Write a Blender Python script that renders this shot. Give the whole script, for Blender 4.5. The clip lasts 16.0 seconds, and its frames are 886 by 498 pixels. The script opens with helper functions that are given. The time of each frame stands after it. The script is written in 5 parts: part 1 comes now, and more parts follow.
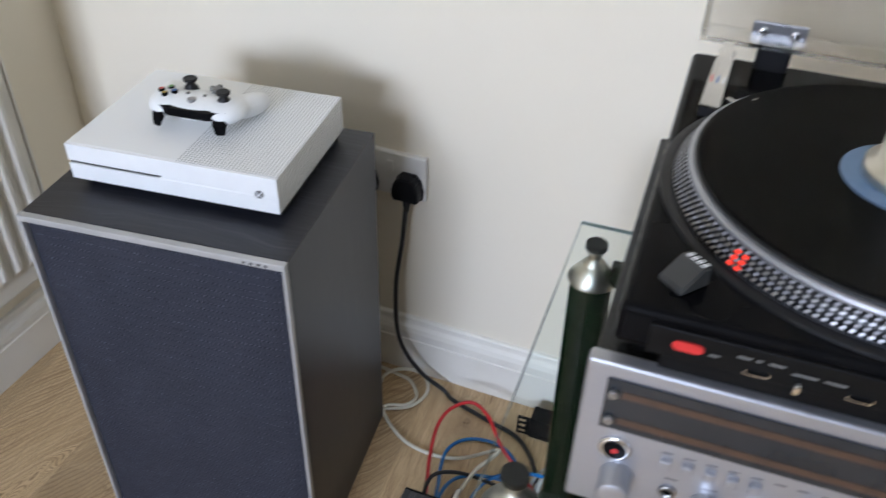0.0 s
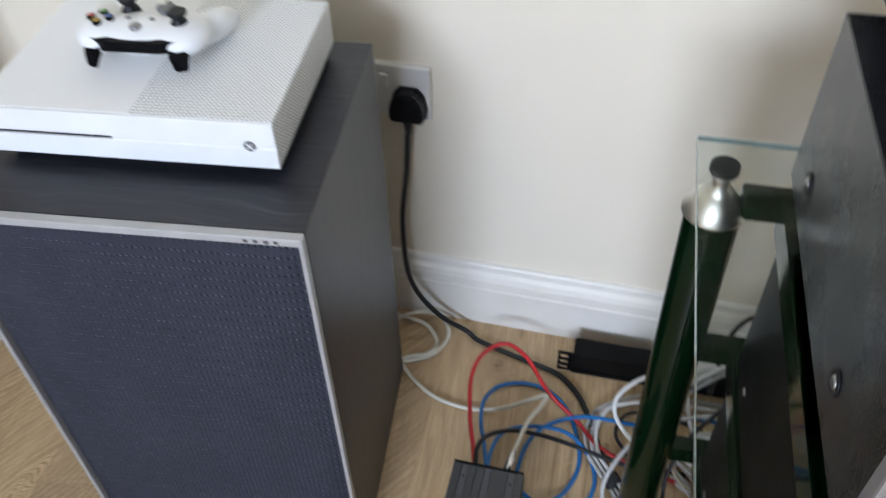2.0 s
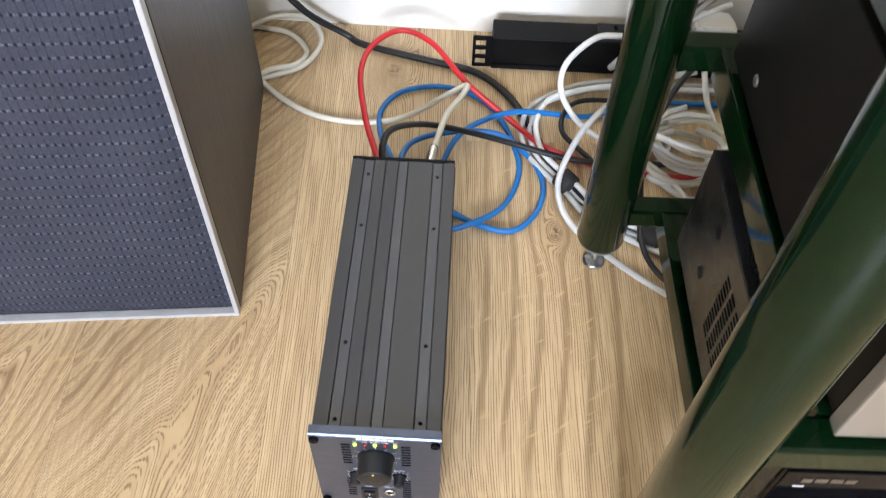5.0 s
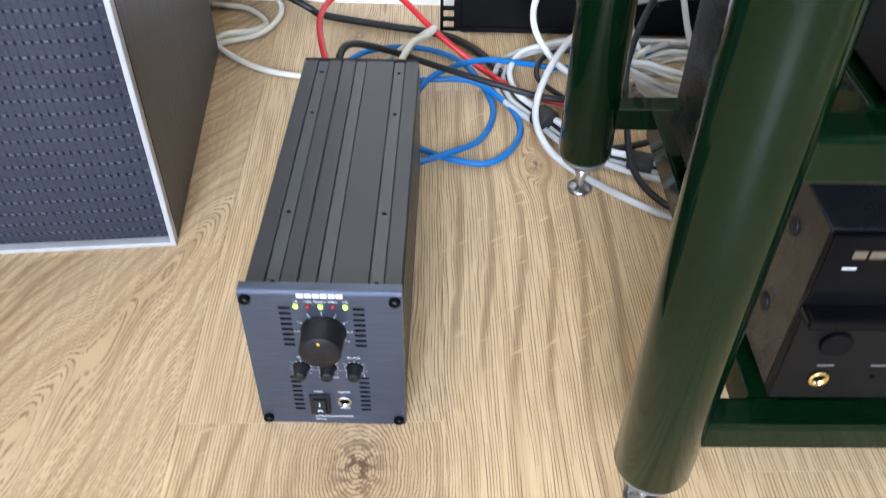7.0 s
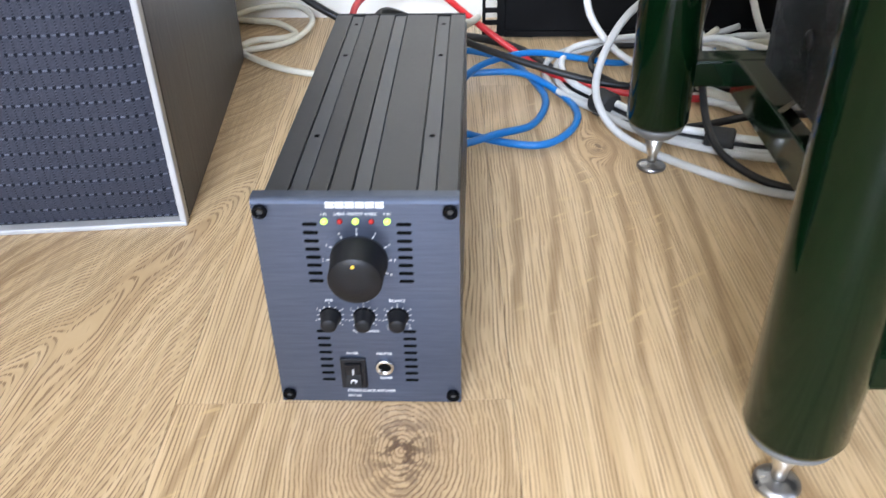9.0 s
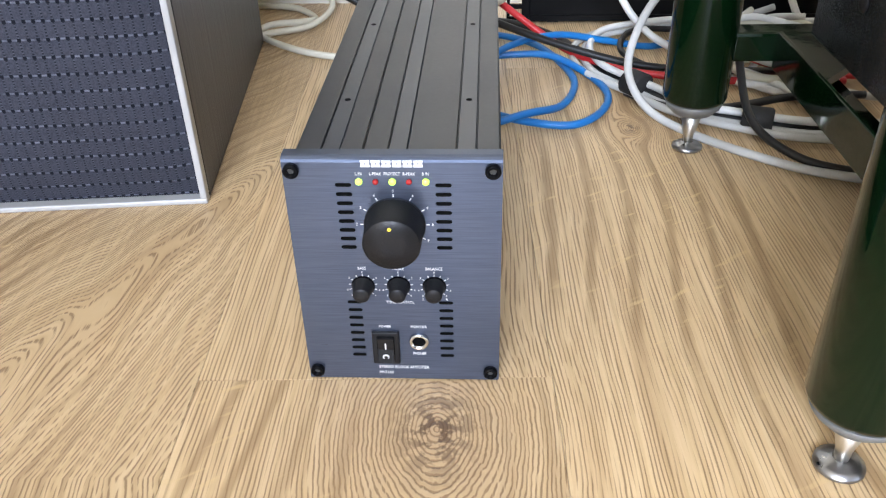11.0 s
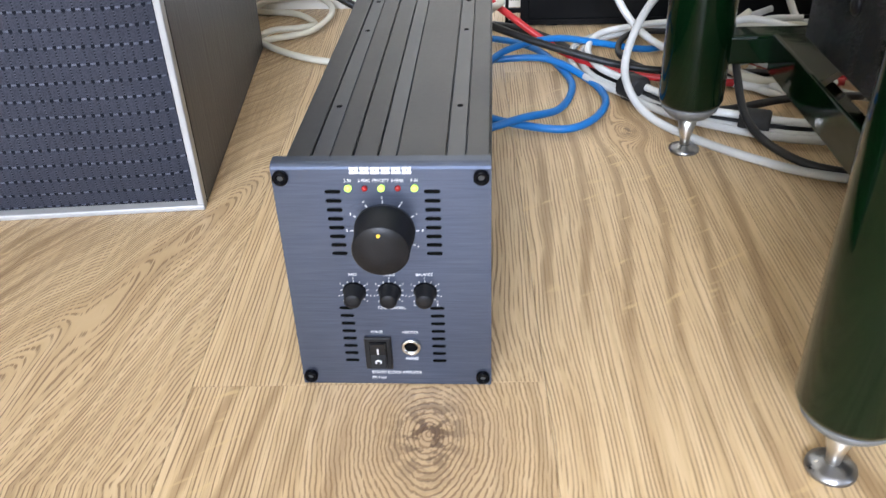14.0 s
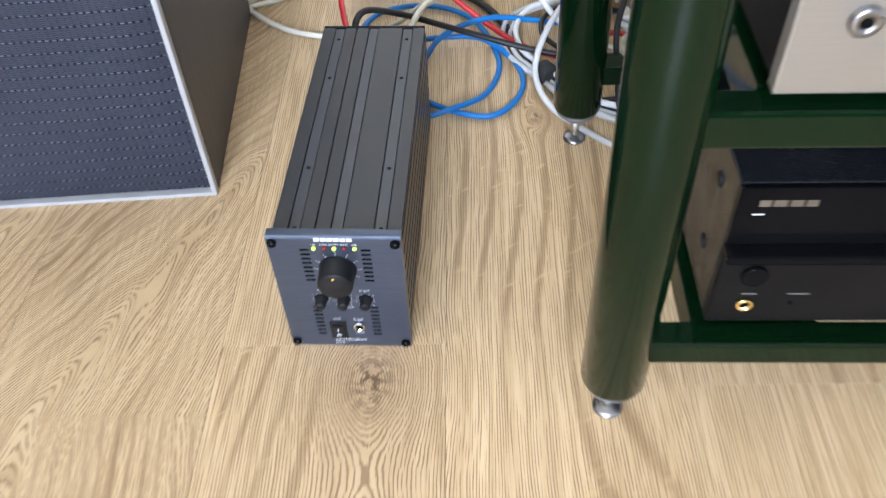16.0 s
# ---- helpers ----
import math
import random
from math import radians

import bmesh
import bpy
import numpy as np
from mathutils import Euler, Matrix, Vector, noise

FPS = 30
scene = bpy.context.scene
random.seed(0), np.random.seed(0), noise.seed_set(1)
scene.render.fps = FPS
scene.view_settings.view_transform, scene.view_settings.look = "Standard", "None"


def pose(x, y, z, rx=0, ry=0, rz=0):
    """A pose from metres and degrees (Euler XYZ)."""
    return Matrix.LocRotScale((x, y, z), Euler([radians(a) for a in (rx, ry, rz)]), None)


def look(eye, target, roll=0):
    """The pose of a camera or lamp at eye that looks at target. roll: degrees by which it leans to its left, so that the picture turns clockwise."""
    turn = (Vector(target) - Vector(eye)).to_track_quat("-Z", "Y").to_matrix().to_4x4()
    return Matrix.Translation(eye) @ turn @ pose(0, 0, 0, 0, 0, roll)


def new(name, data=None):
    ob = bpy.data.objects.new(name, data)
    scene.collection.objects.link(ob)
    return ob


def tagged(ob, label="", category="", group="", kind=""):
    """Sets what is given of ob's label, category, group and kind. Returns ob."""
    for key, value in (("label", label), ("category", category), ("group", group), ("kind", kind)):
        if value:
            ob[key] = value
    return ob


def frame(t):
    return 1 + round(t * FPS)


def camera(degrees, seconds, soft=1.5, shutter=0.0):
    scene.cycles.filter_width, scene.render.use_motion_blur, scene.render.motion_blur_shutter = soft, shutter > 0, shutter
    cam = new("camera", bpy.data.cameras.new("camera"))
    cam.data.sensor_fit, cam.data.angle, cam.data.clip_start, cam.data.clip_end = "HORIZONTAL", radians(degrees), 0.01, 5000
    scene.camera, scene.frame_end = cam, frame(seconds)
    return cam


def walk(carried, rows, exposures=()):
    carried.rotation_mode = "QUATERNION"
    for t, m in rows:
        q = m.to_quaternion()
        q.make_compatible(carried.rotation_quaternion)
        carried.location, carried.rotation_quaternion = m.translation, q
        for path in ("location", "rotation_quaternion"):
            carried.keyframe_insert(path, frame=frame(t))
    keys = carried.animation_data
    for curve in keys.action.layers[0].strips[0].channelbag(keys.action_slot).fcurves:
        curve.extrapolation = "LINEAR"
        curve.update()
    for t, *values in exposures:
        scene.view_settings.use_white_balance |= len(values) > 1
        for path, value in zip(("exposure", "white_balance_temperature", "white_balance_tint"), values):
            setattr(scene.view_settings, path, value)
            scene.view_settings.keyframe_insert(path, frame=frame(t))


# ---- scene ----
cam = camera(55.8, 16.0, soft=1.2, shutter=0.6)
PATH = [
    (0, (-0.064, 0.064, 1.249), (-0.628, 1.542, 0.026), 1.7),
    (0.5, (-0.122, 0.046, 1.224), (-0.734, 1.497, -0.01), -0.2),
    (1, (-0.165, 0.1, 1.21), (-0.807, 1.536, -0.025), -1.0),
    (1.5, (-0.212, 0.187, 1.185), (-0.787, 1.596, -0.113), -1.5),
    (2, (-0.246, 0.233, 1.14), (-0.63, 1.595, -0.273), -1.9),
    (2.5, (-0.309, 0.246, 1.087), (-0.465, 1.593, -0.383), 0.8),
    (3, (-0.337, 0.253, 1.029), (-0.453, 1.546, -0.493), 1.2),
    (3.5, (-0.331, 0.258, 0.945), (-0.414, 1.524, -0.601), 2.1),
    (4, (-0.309, 0.275, 0.847), (-0.365, 1.516, -0.721), 3.2),
    (4.5, (-0.298, 0.296, 0.768), (-0.346, 1.491, -0.835), 2.3),
    (4.7, (-0.299, 0.293, 0.74), (-0.342, 1.481, -0.869), 2.3),
    (6.8, (-0.278, 0.191, 0.512), (-0.302, 1.657, -0.849), 1.0),
    (7, (-0.272, 0.191, 0.486), (-0.303, 1.663, -0.869), 1.0),
    (7.5, (-0.265, 0.192, 0.441), (-0.306, 1.687, -0.887), 0.6),
    (8, (-0.262, 0.194, 0.395), (-0.318, 1.737, -0.876), 0.0),
    (8.5, (-0.27, 0.201, 0.362), (-0.358, 1.834, -0.79), -1.0),
    (9, (-0.29, 0.204, 0.33), (-0.396, 1.853, -0.797), -1.3),
    (9.5, (-0.302, 0.203, 0.312), (-0.423, 1.854, -0.809), -1.4),
    (12, (-0.306, 0.215, 0.299), (-0.437, 1.877, -0.806), -1.5),
    (12.5, (-0.305, 0.214, 0.298), (-0.441, 1.877, -0.805), -1.6),
    (13, (-0.305, 0.216, 0.296), (-0.44, 1.877, -0.809), -1.7),
    (13.5, (-0.302, 0.215, 0.295), (-0.441, 1.877, -0.809), -2.0),
    (14, (-0.297, 0.211, 0.302), (-0.444, 1.872, -0.802), -2.2),
    (14.5, (-0.268, 0.207, 0.34), (-0.413, 1.868, -0.763), -2.3),
    (15, (-0.245, 0.201, 0.386), (-0.39, 1.846, -0.743), -2.6),
    (15.5, (-0.24, 0.182, 0.437), (-0.38, 1.711, -0.845), -2.7),
    (16, (-0.232, 0.129, 0.56), (-0.369, 1.484, -0.904), -2.9),
]
EXPOSURES = [  # seconds, stops, kelvin, tint
    (0, 0.24, 6250, 10), (1.5, 0.32, 6150, 9), (2.0, 0.42, 6250, 9), (2.5, 0.64, 6350, 9), (3.0, 0.84, 6600, 10), (3.5, 1.20, 6850, 10), (4.5, 1.48, 6800, 10),
    (7.0, 1.48, 6100, 9), (8.5, 1.46, 6150, 9), (9.5, 1.42, 6500, 9), (12.0, 1.38, 6550, 9), (13.0, 1.38, 6550, 9), (14.0, 1.38, 6500, 9), (14.5, 1.46, 6200, 9), (16, 1.42, 6150, 9),
]
walk(cam, [(t, look(eye, target, roll)) for t, eye, target, roll in PATH], EXPOSURES)

# ---- world and light ----
world = bpy.data.worlds.new("sky")
scene.world = world
world.use_nodes = True
wn = world.node_tree
sky = wn.nodes.new("ShaderNodeTexSky")
sky.sky_type, sky.sun_disc = "NISHITA", False
sky.sun_elevation, sky.sun_rotation = radians(40), radians(200)
wn.links.new(sky.outputs[0], wn.nodes["Background"].inputs[0])
wn.nodes["Background"].inputs[1].default_value = 0.12

WALL_N, WALL_W, WALL_E, WALL_S, CEIL = 1.19, -1.28, 3.3, -3.0, 2.4
# windows as (low, high along the wall, sill, head)
WIN_S = (-1.22, 0.12, 1.35, 2.2)
WIN_E = (-2.1, -1.4, 0.3, 2.1)


def window_light(name, m, w, h, watts, colour):
    lamp = bpy.data.lights.new(name, "AREA")
    lamp.shape, lamp.size, lamp.size_y, lamp.energy, lamp.color = "RECTANGLE", w, h, watts, colour
    ob = new(name, lamp)
    ob.matrix_world = m
    return ob


window_light("daylight_south", look(((WIN_S[0] + WIN_S[1]) / 2, WALL_S - 0.08, 1.775), (-0.3, 1.2, 0.5)), 1.26, 0.75, 119, (0.70, 0.787, 1.0))
window_light("daylight_east", look((WALL_E + 0.08, -1.75, 1.2), (0, -0.2, 0.9)), 0.6, 1.7, 13, (0.70, 0.787, 1.0))

# ---- materials ----


class Nodes:
    """A short way to write node materials."""

    def __init__(self, name, colour=(0.5, 0.5, 0.5), rough=0.5, metal=0.0, spec=0.5, coat=0.0, sheen=0.0):
        self.m = bpy.data.materials.new(name)
        self.m.use_nodes = True
        self.t = self.m.node_tree
        self.b = self.t.nodes["Principled BSDF"]
        self.put("Base Color", (*colour, 1))
        self.put("Roughness", rough)
        self.put("Metallic", metal)
        self.put("Specular IOR Level", spec)
        self.put("Coat Weight", coat)
        self.put("Sheen Weight", sheen)

    def put(self, socket, value):
        if isinstance(value, bpy.types.NodeSocket):
            self.t.links.new(value, self.b.inputs[socket])
        else:
            self.b.inputs[socket].default_value = value

    def node(self, kind, **inputs):
        n = self.t.nodes.new("ShaderNode" + kind)
        for k, v in inputs.items():
            k = k.replace("_", " ")
            if isinstance(v, bpy.types.NodeSocket):
                self.t.links.new(v, n.inputs[k])
            else:
                n.inputs[k].default_value = v
        return n

    def math(self, op, a, b=0.0, c=0.0):
        n = self.t.nodes.new("ShaderNodeMath")
        n.operation = op
        for i, v in enumerate((a, b, c)):
            if isinstance(v, bpy.types.NodeSocket):
                self.t.links.new(v, n.inputs[i])
            else:
                n.inputs[i].default_value = v
        return n.outputs[0]

    def coords(self, scale=(1, 1, 1), turn=(0, 0, 0), kind="Object", shift=None):
        if kind == "World":
            src = self.t.nodes.new("ShaderNodeNewGeometry").outputs["Position"]
        else:
            src = self.t.nodes.new("ShaderNodeTexCoord").outputs[kind]
        n = self.t.nodes.new("ShaderNodeMapping")
        n.inputs["Scale"].default_value, n.inputs["Rotation"].default_value = scale, turn
        self.t.links.new(src, n.inputs["Vector"])
        if shift is not None:
            self.t.links.new(shift, n.inputs["Location"])
        return n.outputs[0]

    def noise(self, vector, scale, detail=3.0, rough=0.5):
        return self.node("TexNoise", Vector=vector, Scale=scale, Detail=detail, Roughness=rough).outputs["Fac"]

    def ramp(self, fac, *stops):
        n = self.t.nodes.new("ShaderNodeValToRGB")
        self.t.links.new(fac, n.inputs[0])
        el = n.color_ramp.elements
        while len(el) < len(stops):
            el.new(0.5)
        for e, (p, c) in zip(el, stops):
            e.position = p
            e.color = (*c, 1) if len(c) == 3 else c
        return n.outputs[0]

    def grey(self, fac, lo, hi, a=0.0, b=1.0):
        return self.ramp(fac, (lo, (a, a, a)), (hi, (b, b, b)))

    def mix(self, fac, a, b, how="MIX"):
        n = self.t.nodes.new("ShaderNodeMix")
        n.data_type, n.blend_type = "RGBA", how
        for i, v in ((0, fac), (6, a), (7, b)):
            if isinstance(v, bpy.types.NodeSocket):
                self.t.links.new(v, n.inputs[i])
            else:
                n.inputs[i].default_value = v if i == 0 else (*v, 1)
        return n.outputs[2]

    def bump(self, height, distance, strength=1.0):
        n = self.t.nodes.new("ShaderNodeBump")
        n.inputs["Strength"].default_value, n.inputs["Distance"].default_value = strength, distance
        self.t.links.new(height, n.inputs["Height"])
        self.put("Normal", n.outputs[0])

    def worn(self, colour, other, scale=40.0, rough=(0.3, 0.5), bump=0.0, fine=400.0, stretch=(1, 1, 1)):
        """Two scales of variation: broad patches of colour, fine grain in gloss and relief."""
        v = self.coords(stretch)
        broad = self.noise(v, scale, 4)
        grain = self.noise(v, fine, 2)
        self.put("Base Color", self.mix(self.grey(broad, 0.35, 0.7), colour, other))
        self.put("Roughness", self.node("MapRange", Value=self.math("ADD", self.math("MULTIPLY", broad, 0.6), self.math("MULTIPLY", grain, 0.4)), From_Min=0.3, From_Max=0.7, To_Min=rough[0], To_Max=rough[1]).outputs[0])
        if bump:
            self.bump(grain, bump)
        return self.m


def glow(name, colour, power):
    n = Nodes(name, colour, 0.3)
    n.put("Emission Color", (*colour, 1))
    n.put("Emission Strength", power)
    return n.m


def plaster(name, a, b):
    n = Nodes(name, a, 0.75, spec=0.3)
    v = n.coords(kind="World")
    broad, fine = n.noise(v, 1.7, 3), n.noise(v, 260, 3)
    roll = n.noise(v, 55, 2)
    n.put("Base Color", n.mix(n.grey(broad, 0.3, 0.75), a, b))
    n.bump(n.math("ADD", n.math("MULTIPLY", fine, 0.5), roll), 0.0012, 0.35)
    return n.m


WALL = plaster("magnolia_wall_paint", (0.84, 0.775, 0.635), (0.82, 0.75, 0.605))
# unseen far walls: dark colour added to hold down bounced light and reflections
FARWALL = plaster("unseen_wall_dark_taupe", (0.085, 0.078, 0.066), (0.075, 0.068, 0.058))
CEILING = plaster("ceiling_white", (0.82, 0.81, 0.78), (0.79, 0.78, 0.74))
GLOSSWOOD = Nodes("white_gloss_paint", (0.82, 0.80, 0.74), 0.3).worn((0.84, 0.815, 0.74), (0.78, 0.75, 0.66), 9, (0.28, 0.42), 0.0002, 90)
RADPAINT = Nodes("radiator_enamel", (0.8, 0.78, 0.71), 0.35).worn((0.79, 0.77, 0.70), (0.75, 0.72, 0.64), 6, (0.3, 0.42))

OAK_TURN = 3.2
BOARD_W, BOARD_L = 0.187, 1.285
# a long joint passes x = -0.275 and an end joint y = 0.541; JOINT_U is the long joint across the boards
JOINT_U = -0.275 * math.cos(radians(OAK_TURN)) + 0.541 * math.sin(radians(OAK_TURN))
KNOTS = [(-0.333, 0.501, 0.027), (-0.198, 0.842, 0.009), (-0.395, 1.085, 0.011), (-0.98, 0.62, 0.016)]


def oak_floor():
    n = Nodes("oak_laminate", (0.5, 0.33, 0.17), 0.38)
    info = n.t.nodes.new("ShaderNodeObjectInfo")
    rnd = info.outputs["Random"]
    pos = n.t.nodes.new("ShaderNodeNewGeometry").outputs["Position"]
    # the boards' own directions: across and along
    rot = n.node("Mapping", Vector=pos)
    rot.inputs["Rotation"].default_value = (0, 0, radians(-OAK_TURN))
    sep = n.node("SeparateXYZ", Vector=rot.outputs[0])
    u, v = sep.outputs[0], sep.outputs[1]
    off = n.math("MULTIPLY", rnd, 37.0)
    # growth rings bent round the knots
    near, dark = [], None
    ca, sa = math.cos(radians(-OAK_TURN)), math.sin(radians(-OAK_TURN))
    for x, y, r in KNOTS:
        ku, kv = ca * x - sa * y, sa * x + ca * y
        du, dv = n.math("SUBTRACT", u, ku), n.math("SUBTRACT", v, kv)
        d2 = n.math("ADD", n.math("MULTIPLY", n.math("MULTIPLY", du, du), 1.0 / r ** 2), n.math("MULTIPLY", n.math("MULTIPLY", dv, dv), 0.42 / r ** 2))
        near.append((d2, r, ku))
        core = n.math("POWER", 2.718, n.math("MULTIPLY", d2, -2.8))
        dark = core if dark is None else n.math("ADD", dark, core)
    flow = n.node("CombineXYZ", X=n.math("MULTIPLY", u, 2.6), Y=n.math("MULTIPLY", v, 1.6), Z=off)
    wander = n.noise(flow.outputs[0], 1.0, 2, 0.45)
    # boards differ: some straight-grained, some with arched figure
    arch = n.node("MapRange", Value=n.math("FRACT", n.math("MULTIPLY", rnd, 7.31)), From_Min=0.4, From_Max=1.0, To_Min=0.015, To_Max=0.055).outputs[0]
    # grain lies even on both sides of the large knot
    ku = near[0][2]
    away = n.math("SUBTRACT", u, ku)
    base = n.math("ADD", n.math("SQRT", n.math("ADD", n.math("MULTIPLY", away, away), 0.00006)), ku)
    base = n.math("ADD", base, n.math("MULTIPLY", wander, arch))
    # cathedral figure on the boards beside the loudspeaker: nested arches drawn out along the board
    cell = n.math("FRACT", n.math("DIVIDE", n.math("SUBTRACT", u, JOINT_U), BOARD_W))
    side = n.math("SUBTRACT", n.math("MULTIPLY", n.math("SUBTRACT", cell, 0.24), BOARD_W), n.math("MULTIPLY", n.math("MAXIMUM", n.math("SUBTRACT", v, 0.49), 0.0), 0.45))
    lean = n.math("SUBTRACT", n.noise(n.node("CombineXYZ", X=n.math("MULTIPLY", u, 16.0), Y=n.math("MULTIPLY", v, 5.0), Z=off).outputs[0], 1.0, 2), 0.5)
    arches = n.math("ADD", n.math("SQRT", n.math("ADD", n.math("MULTIPLY", side, side), 0.00016)), n.math("ADD", n.math("MULTIPLY", v, 0.17), n.math("MULTIPLY", lean, 0.035)))
    figured = n.math("LESS_THAN", u, JOINT_U - BOARD_W)
    base = n.math("ADD", n.math("MULTIPLY", base, n.math("SUBTRACT", 1.0, figured)), n.math("MULTIPLY", arches, figured))
    wob = n.noise(n.node("CombineXYZ", X=n.math("MULTIPLY", u, 75.0), Y=n.math("MULTIPLY", v, 55.0)).outputs[0], 1.0, 3, 0.6)
    wob = n.math("MULTIPLY", n.math("SUBTRACT", wob, 0.5), 0.006)
    for k, (d2, r, ku) in enumerate(near):
        w = n.math("POWER", 2.718, n.math("MULTIPLY", d2, -0.20))
        ring = n.math("ADD", n.math("ADD", n.math("MULTIPLY", n.math("SQRT", d2), r), ku), wob)
        base = n.math("ADD", n.math("MULTIPLY", base, n.math("SUBTRACT", 1.0, w)), n.math("MULTIPLY", ring, w))
        halo = w if k == 0 else n.math("ADD", halo, w)
    streak_v = n.node("CombineXYZ", X=n.math("MULTIPLY", base, 120.0), Y=n.math("MULTIPLY", v, 2.0), Z=off)
    streak = n.noise(streak_v.outputs[0], 1.0, 3, 0.55)
    rings = n.math("SINE", n.math("ADD", n.math("MULTIPLY", base, 900.0), n.math("MULTIPLY", streak, 6.0)))
    jag = n.node("CombineXYZ", X=n.math("MULTIPLY", base, 260.0), Y=n.math("MULTIPLY", v, 9.0), Z=off)
    fibre = n.noise(jag.outputs[0], 1.0, 4, 0.6)
    # thin dark pore lines, a few millimetres apart, broken and wavering
    drift_v = n.node("CombineXYZ", X=n.math("MULTIPLY", u, 34.0), Y=n.math("MULTIPLY", v, 8.0), Z=off)
    drift = n.noise(drift_v.outputs[0], 1.0, 2, 0.5)
    shake_v = n.node("CombineXYZ", X=n.math("MULTIPLY", u, 240.0), Y=n.math("MULTIPLY", v, 26.0), Z=off)
    shake = n.noise(shake_v.outputs[0], 1.0, 2, 0.5)
    wave = n.math("ADD", n.math("MULTIPLY", base, 2700.0), n.math("ADD", n.math("MULTIPLY", drift, 20.0), n.math("MULTIPLY", shake, 2.8)))
    line = n.math("POWER", n.math("ADD", n.math("MULTIPLY", n.math("SINE", wave), 0.5), 0.5), 3.2)
    break_v = n.node("CombineXYZ", X=n.math("MULTIPLY", u, 620.0), Y=n.math("MULTIPLY", v, 14.0), Z=off)
    gap = n.noise(break_v.outputs[0], 1.0, 2, 0.5)
    pores = n.math("MULTIPLY", line, n.grey(n.math("ADD", gap, n.math("MULTIPLY", halo, 0.13)), 0.37, 0.58))
    blot_v = n.node("CombineXYZ", X=n.math("MULTIPLY", u, 9.0), Y=n.math("MULTIPLY", v, 2.5), Z=off)
    blot = n.noise(blot_v.outputs[0], 1.0, 3)
    where = n.math("ADD", n.grey(blot, 0.42, 0.66), n.math("MULTIPLY", halo, 0.5))
    col = n.ramp(fibre, (0.25, (0.490, 0.340, 0.178)), (0.5, (0.590, 0.428, 0.240)), (0.8, (0.665, 0.503, 0.302)))
    col = n.mix(n.math("MULTIPLY", n.grey(streak, 0.48, 0.70), 0.28), col, (0.35, 0.215, 0.10))
    col = n.mix(n.math("MULTIPLY", n.grey(rings, 0.6, 1.0), n.math("MULTIPLY", where, 0.2)), col, (0.26, 0.16, 0.072))
    col = n.mix(n.math("MULTIPLY", n.grey(pores, 0.10, 0.55), 0.72), col, (0.190, 0.108, 0.048))
    # broad brown figure in cathedral arcs on some stretches
    bands = n.math("SINE", n.math("ADD", n.math("MULTIPLY", base, 230.0), n.math("ADD", n.math("MULTIPLY", wander, 46.0), n.math("MULTIPLY", shake, 1.2))))
    some = n.math("MULTIPLY", n.grey(blot, 0.46, 0.60), n.node("MapRange", Value=n.math("FRACT", n.math("MULTIPLY", rnd, 5.17)), To_Min=0.25, To_Max=0.7).outputs[0])
    col = n.mix(n.math("MULTIPLY", n.grey(bands, 0.45, 0.98), some), col, (0.27, 0.165, 0.075))
    broad = n.math("SINE", n.math("ADD", n.math("MULTIPLY", arches, 560.0), n.math("ADD", n.math("MULTIPLY", shake, 1.6), n.math("MULTIPLY", streak, 3.0))))
    shade = n.math("MULTIPLY", n.grey(broad, 0.35, 0.95), n.math("MULTIPLY", figured, n.grey(blot, 0.36, 0.58, 0.14, 0.58)))
    col = n.mix(shade, col, (0.262, 0.158, 0.075))
    # pale flecks lying across the grain
    ray_v = n.node("CombineXYZ", X=n.math("MULTIPLY", u, 38.0), Y=n.math("ADD", n.math("MULTIPLY", v, 120.0), n.math("MULTIPLY", u, -70.0)), Z=off)
    fleck = n.grey(n.noise(ray_v.outputs[0], 1.0, 2, 0.5), 0.63, 0.70)
    col = n.mix(n.math("MULTIPLY", fleck, n.math("MULTIPLY", n.grey(blot, 0.5, 0.62), 0.6)), col, (0.60, 0.43, 0.215))
    tone = n.node("MapRange", Value=rnd, To_Min=0.91, To_Max=1.07).outputs[0]
    col = n.mix(1.0, col, n.node("CombineXYZ", X=tone, Y=tone, Z=tone).outputs[0], "MULTIPLY")
    crack = n.noise(n.coords((130, 130, 130), kind="World"), 1.0, 3, 0.65)
    col = n.mix(n.math("MINIMUM", n.math("MULTIPLY", dark, n.grey(crack, 0.46, 0.54)), 0.92), col, (0.060, 0.030, 0.014))
    col = n.mix(n.math("MULTIPLY", halo, 0.22), col, (0.30, 0.175, 0.08))
    n.put("Base Color", col)
    n.put("Roughness", n.node("MapRange", Value=n.math("ADD", pores, blot), From_Min=0.3, From_Max=1.4, To_Min=0.30, To_Max=0.44).outputs[0])
    n.bump(n.math("SUBTRACT", n.math("MULTIPLY", fibre, 0.4), pores), 0.0003, 0.7)
    return n.m


OAK = oak_floor()
UNDERLAY = Nodes("joint_brown", (0.28, 0.18, 0.09), 0.8).worn((0.28, 0.18, 0.09), (0.22, 0.14, 0.07), 60, (0.7, 0.9))


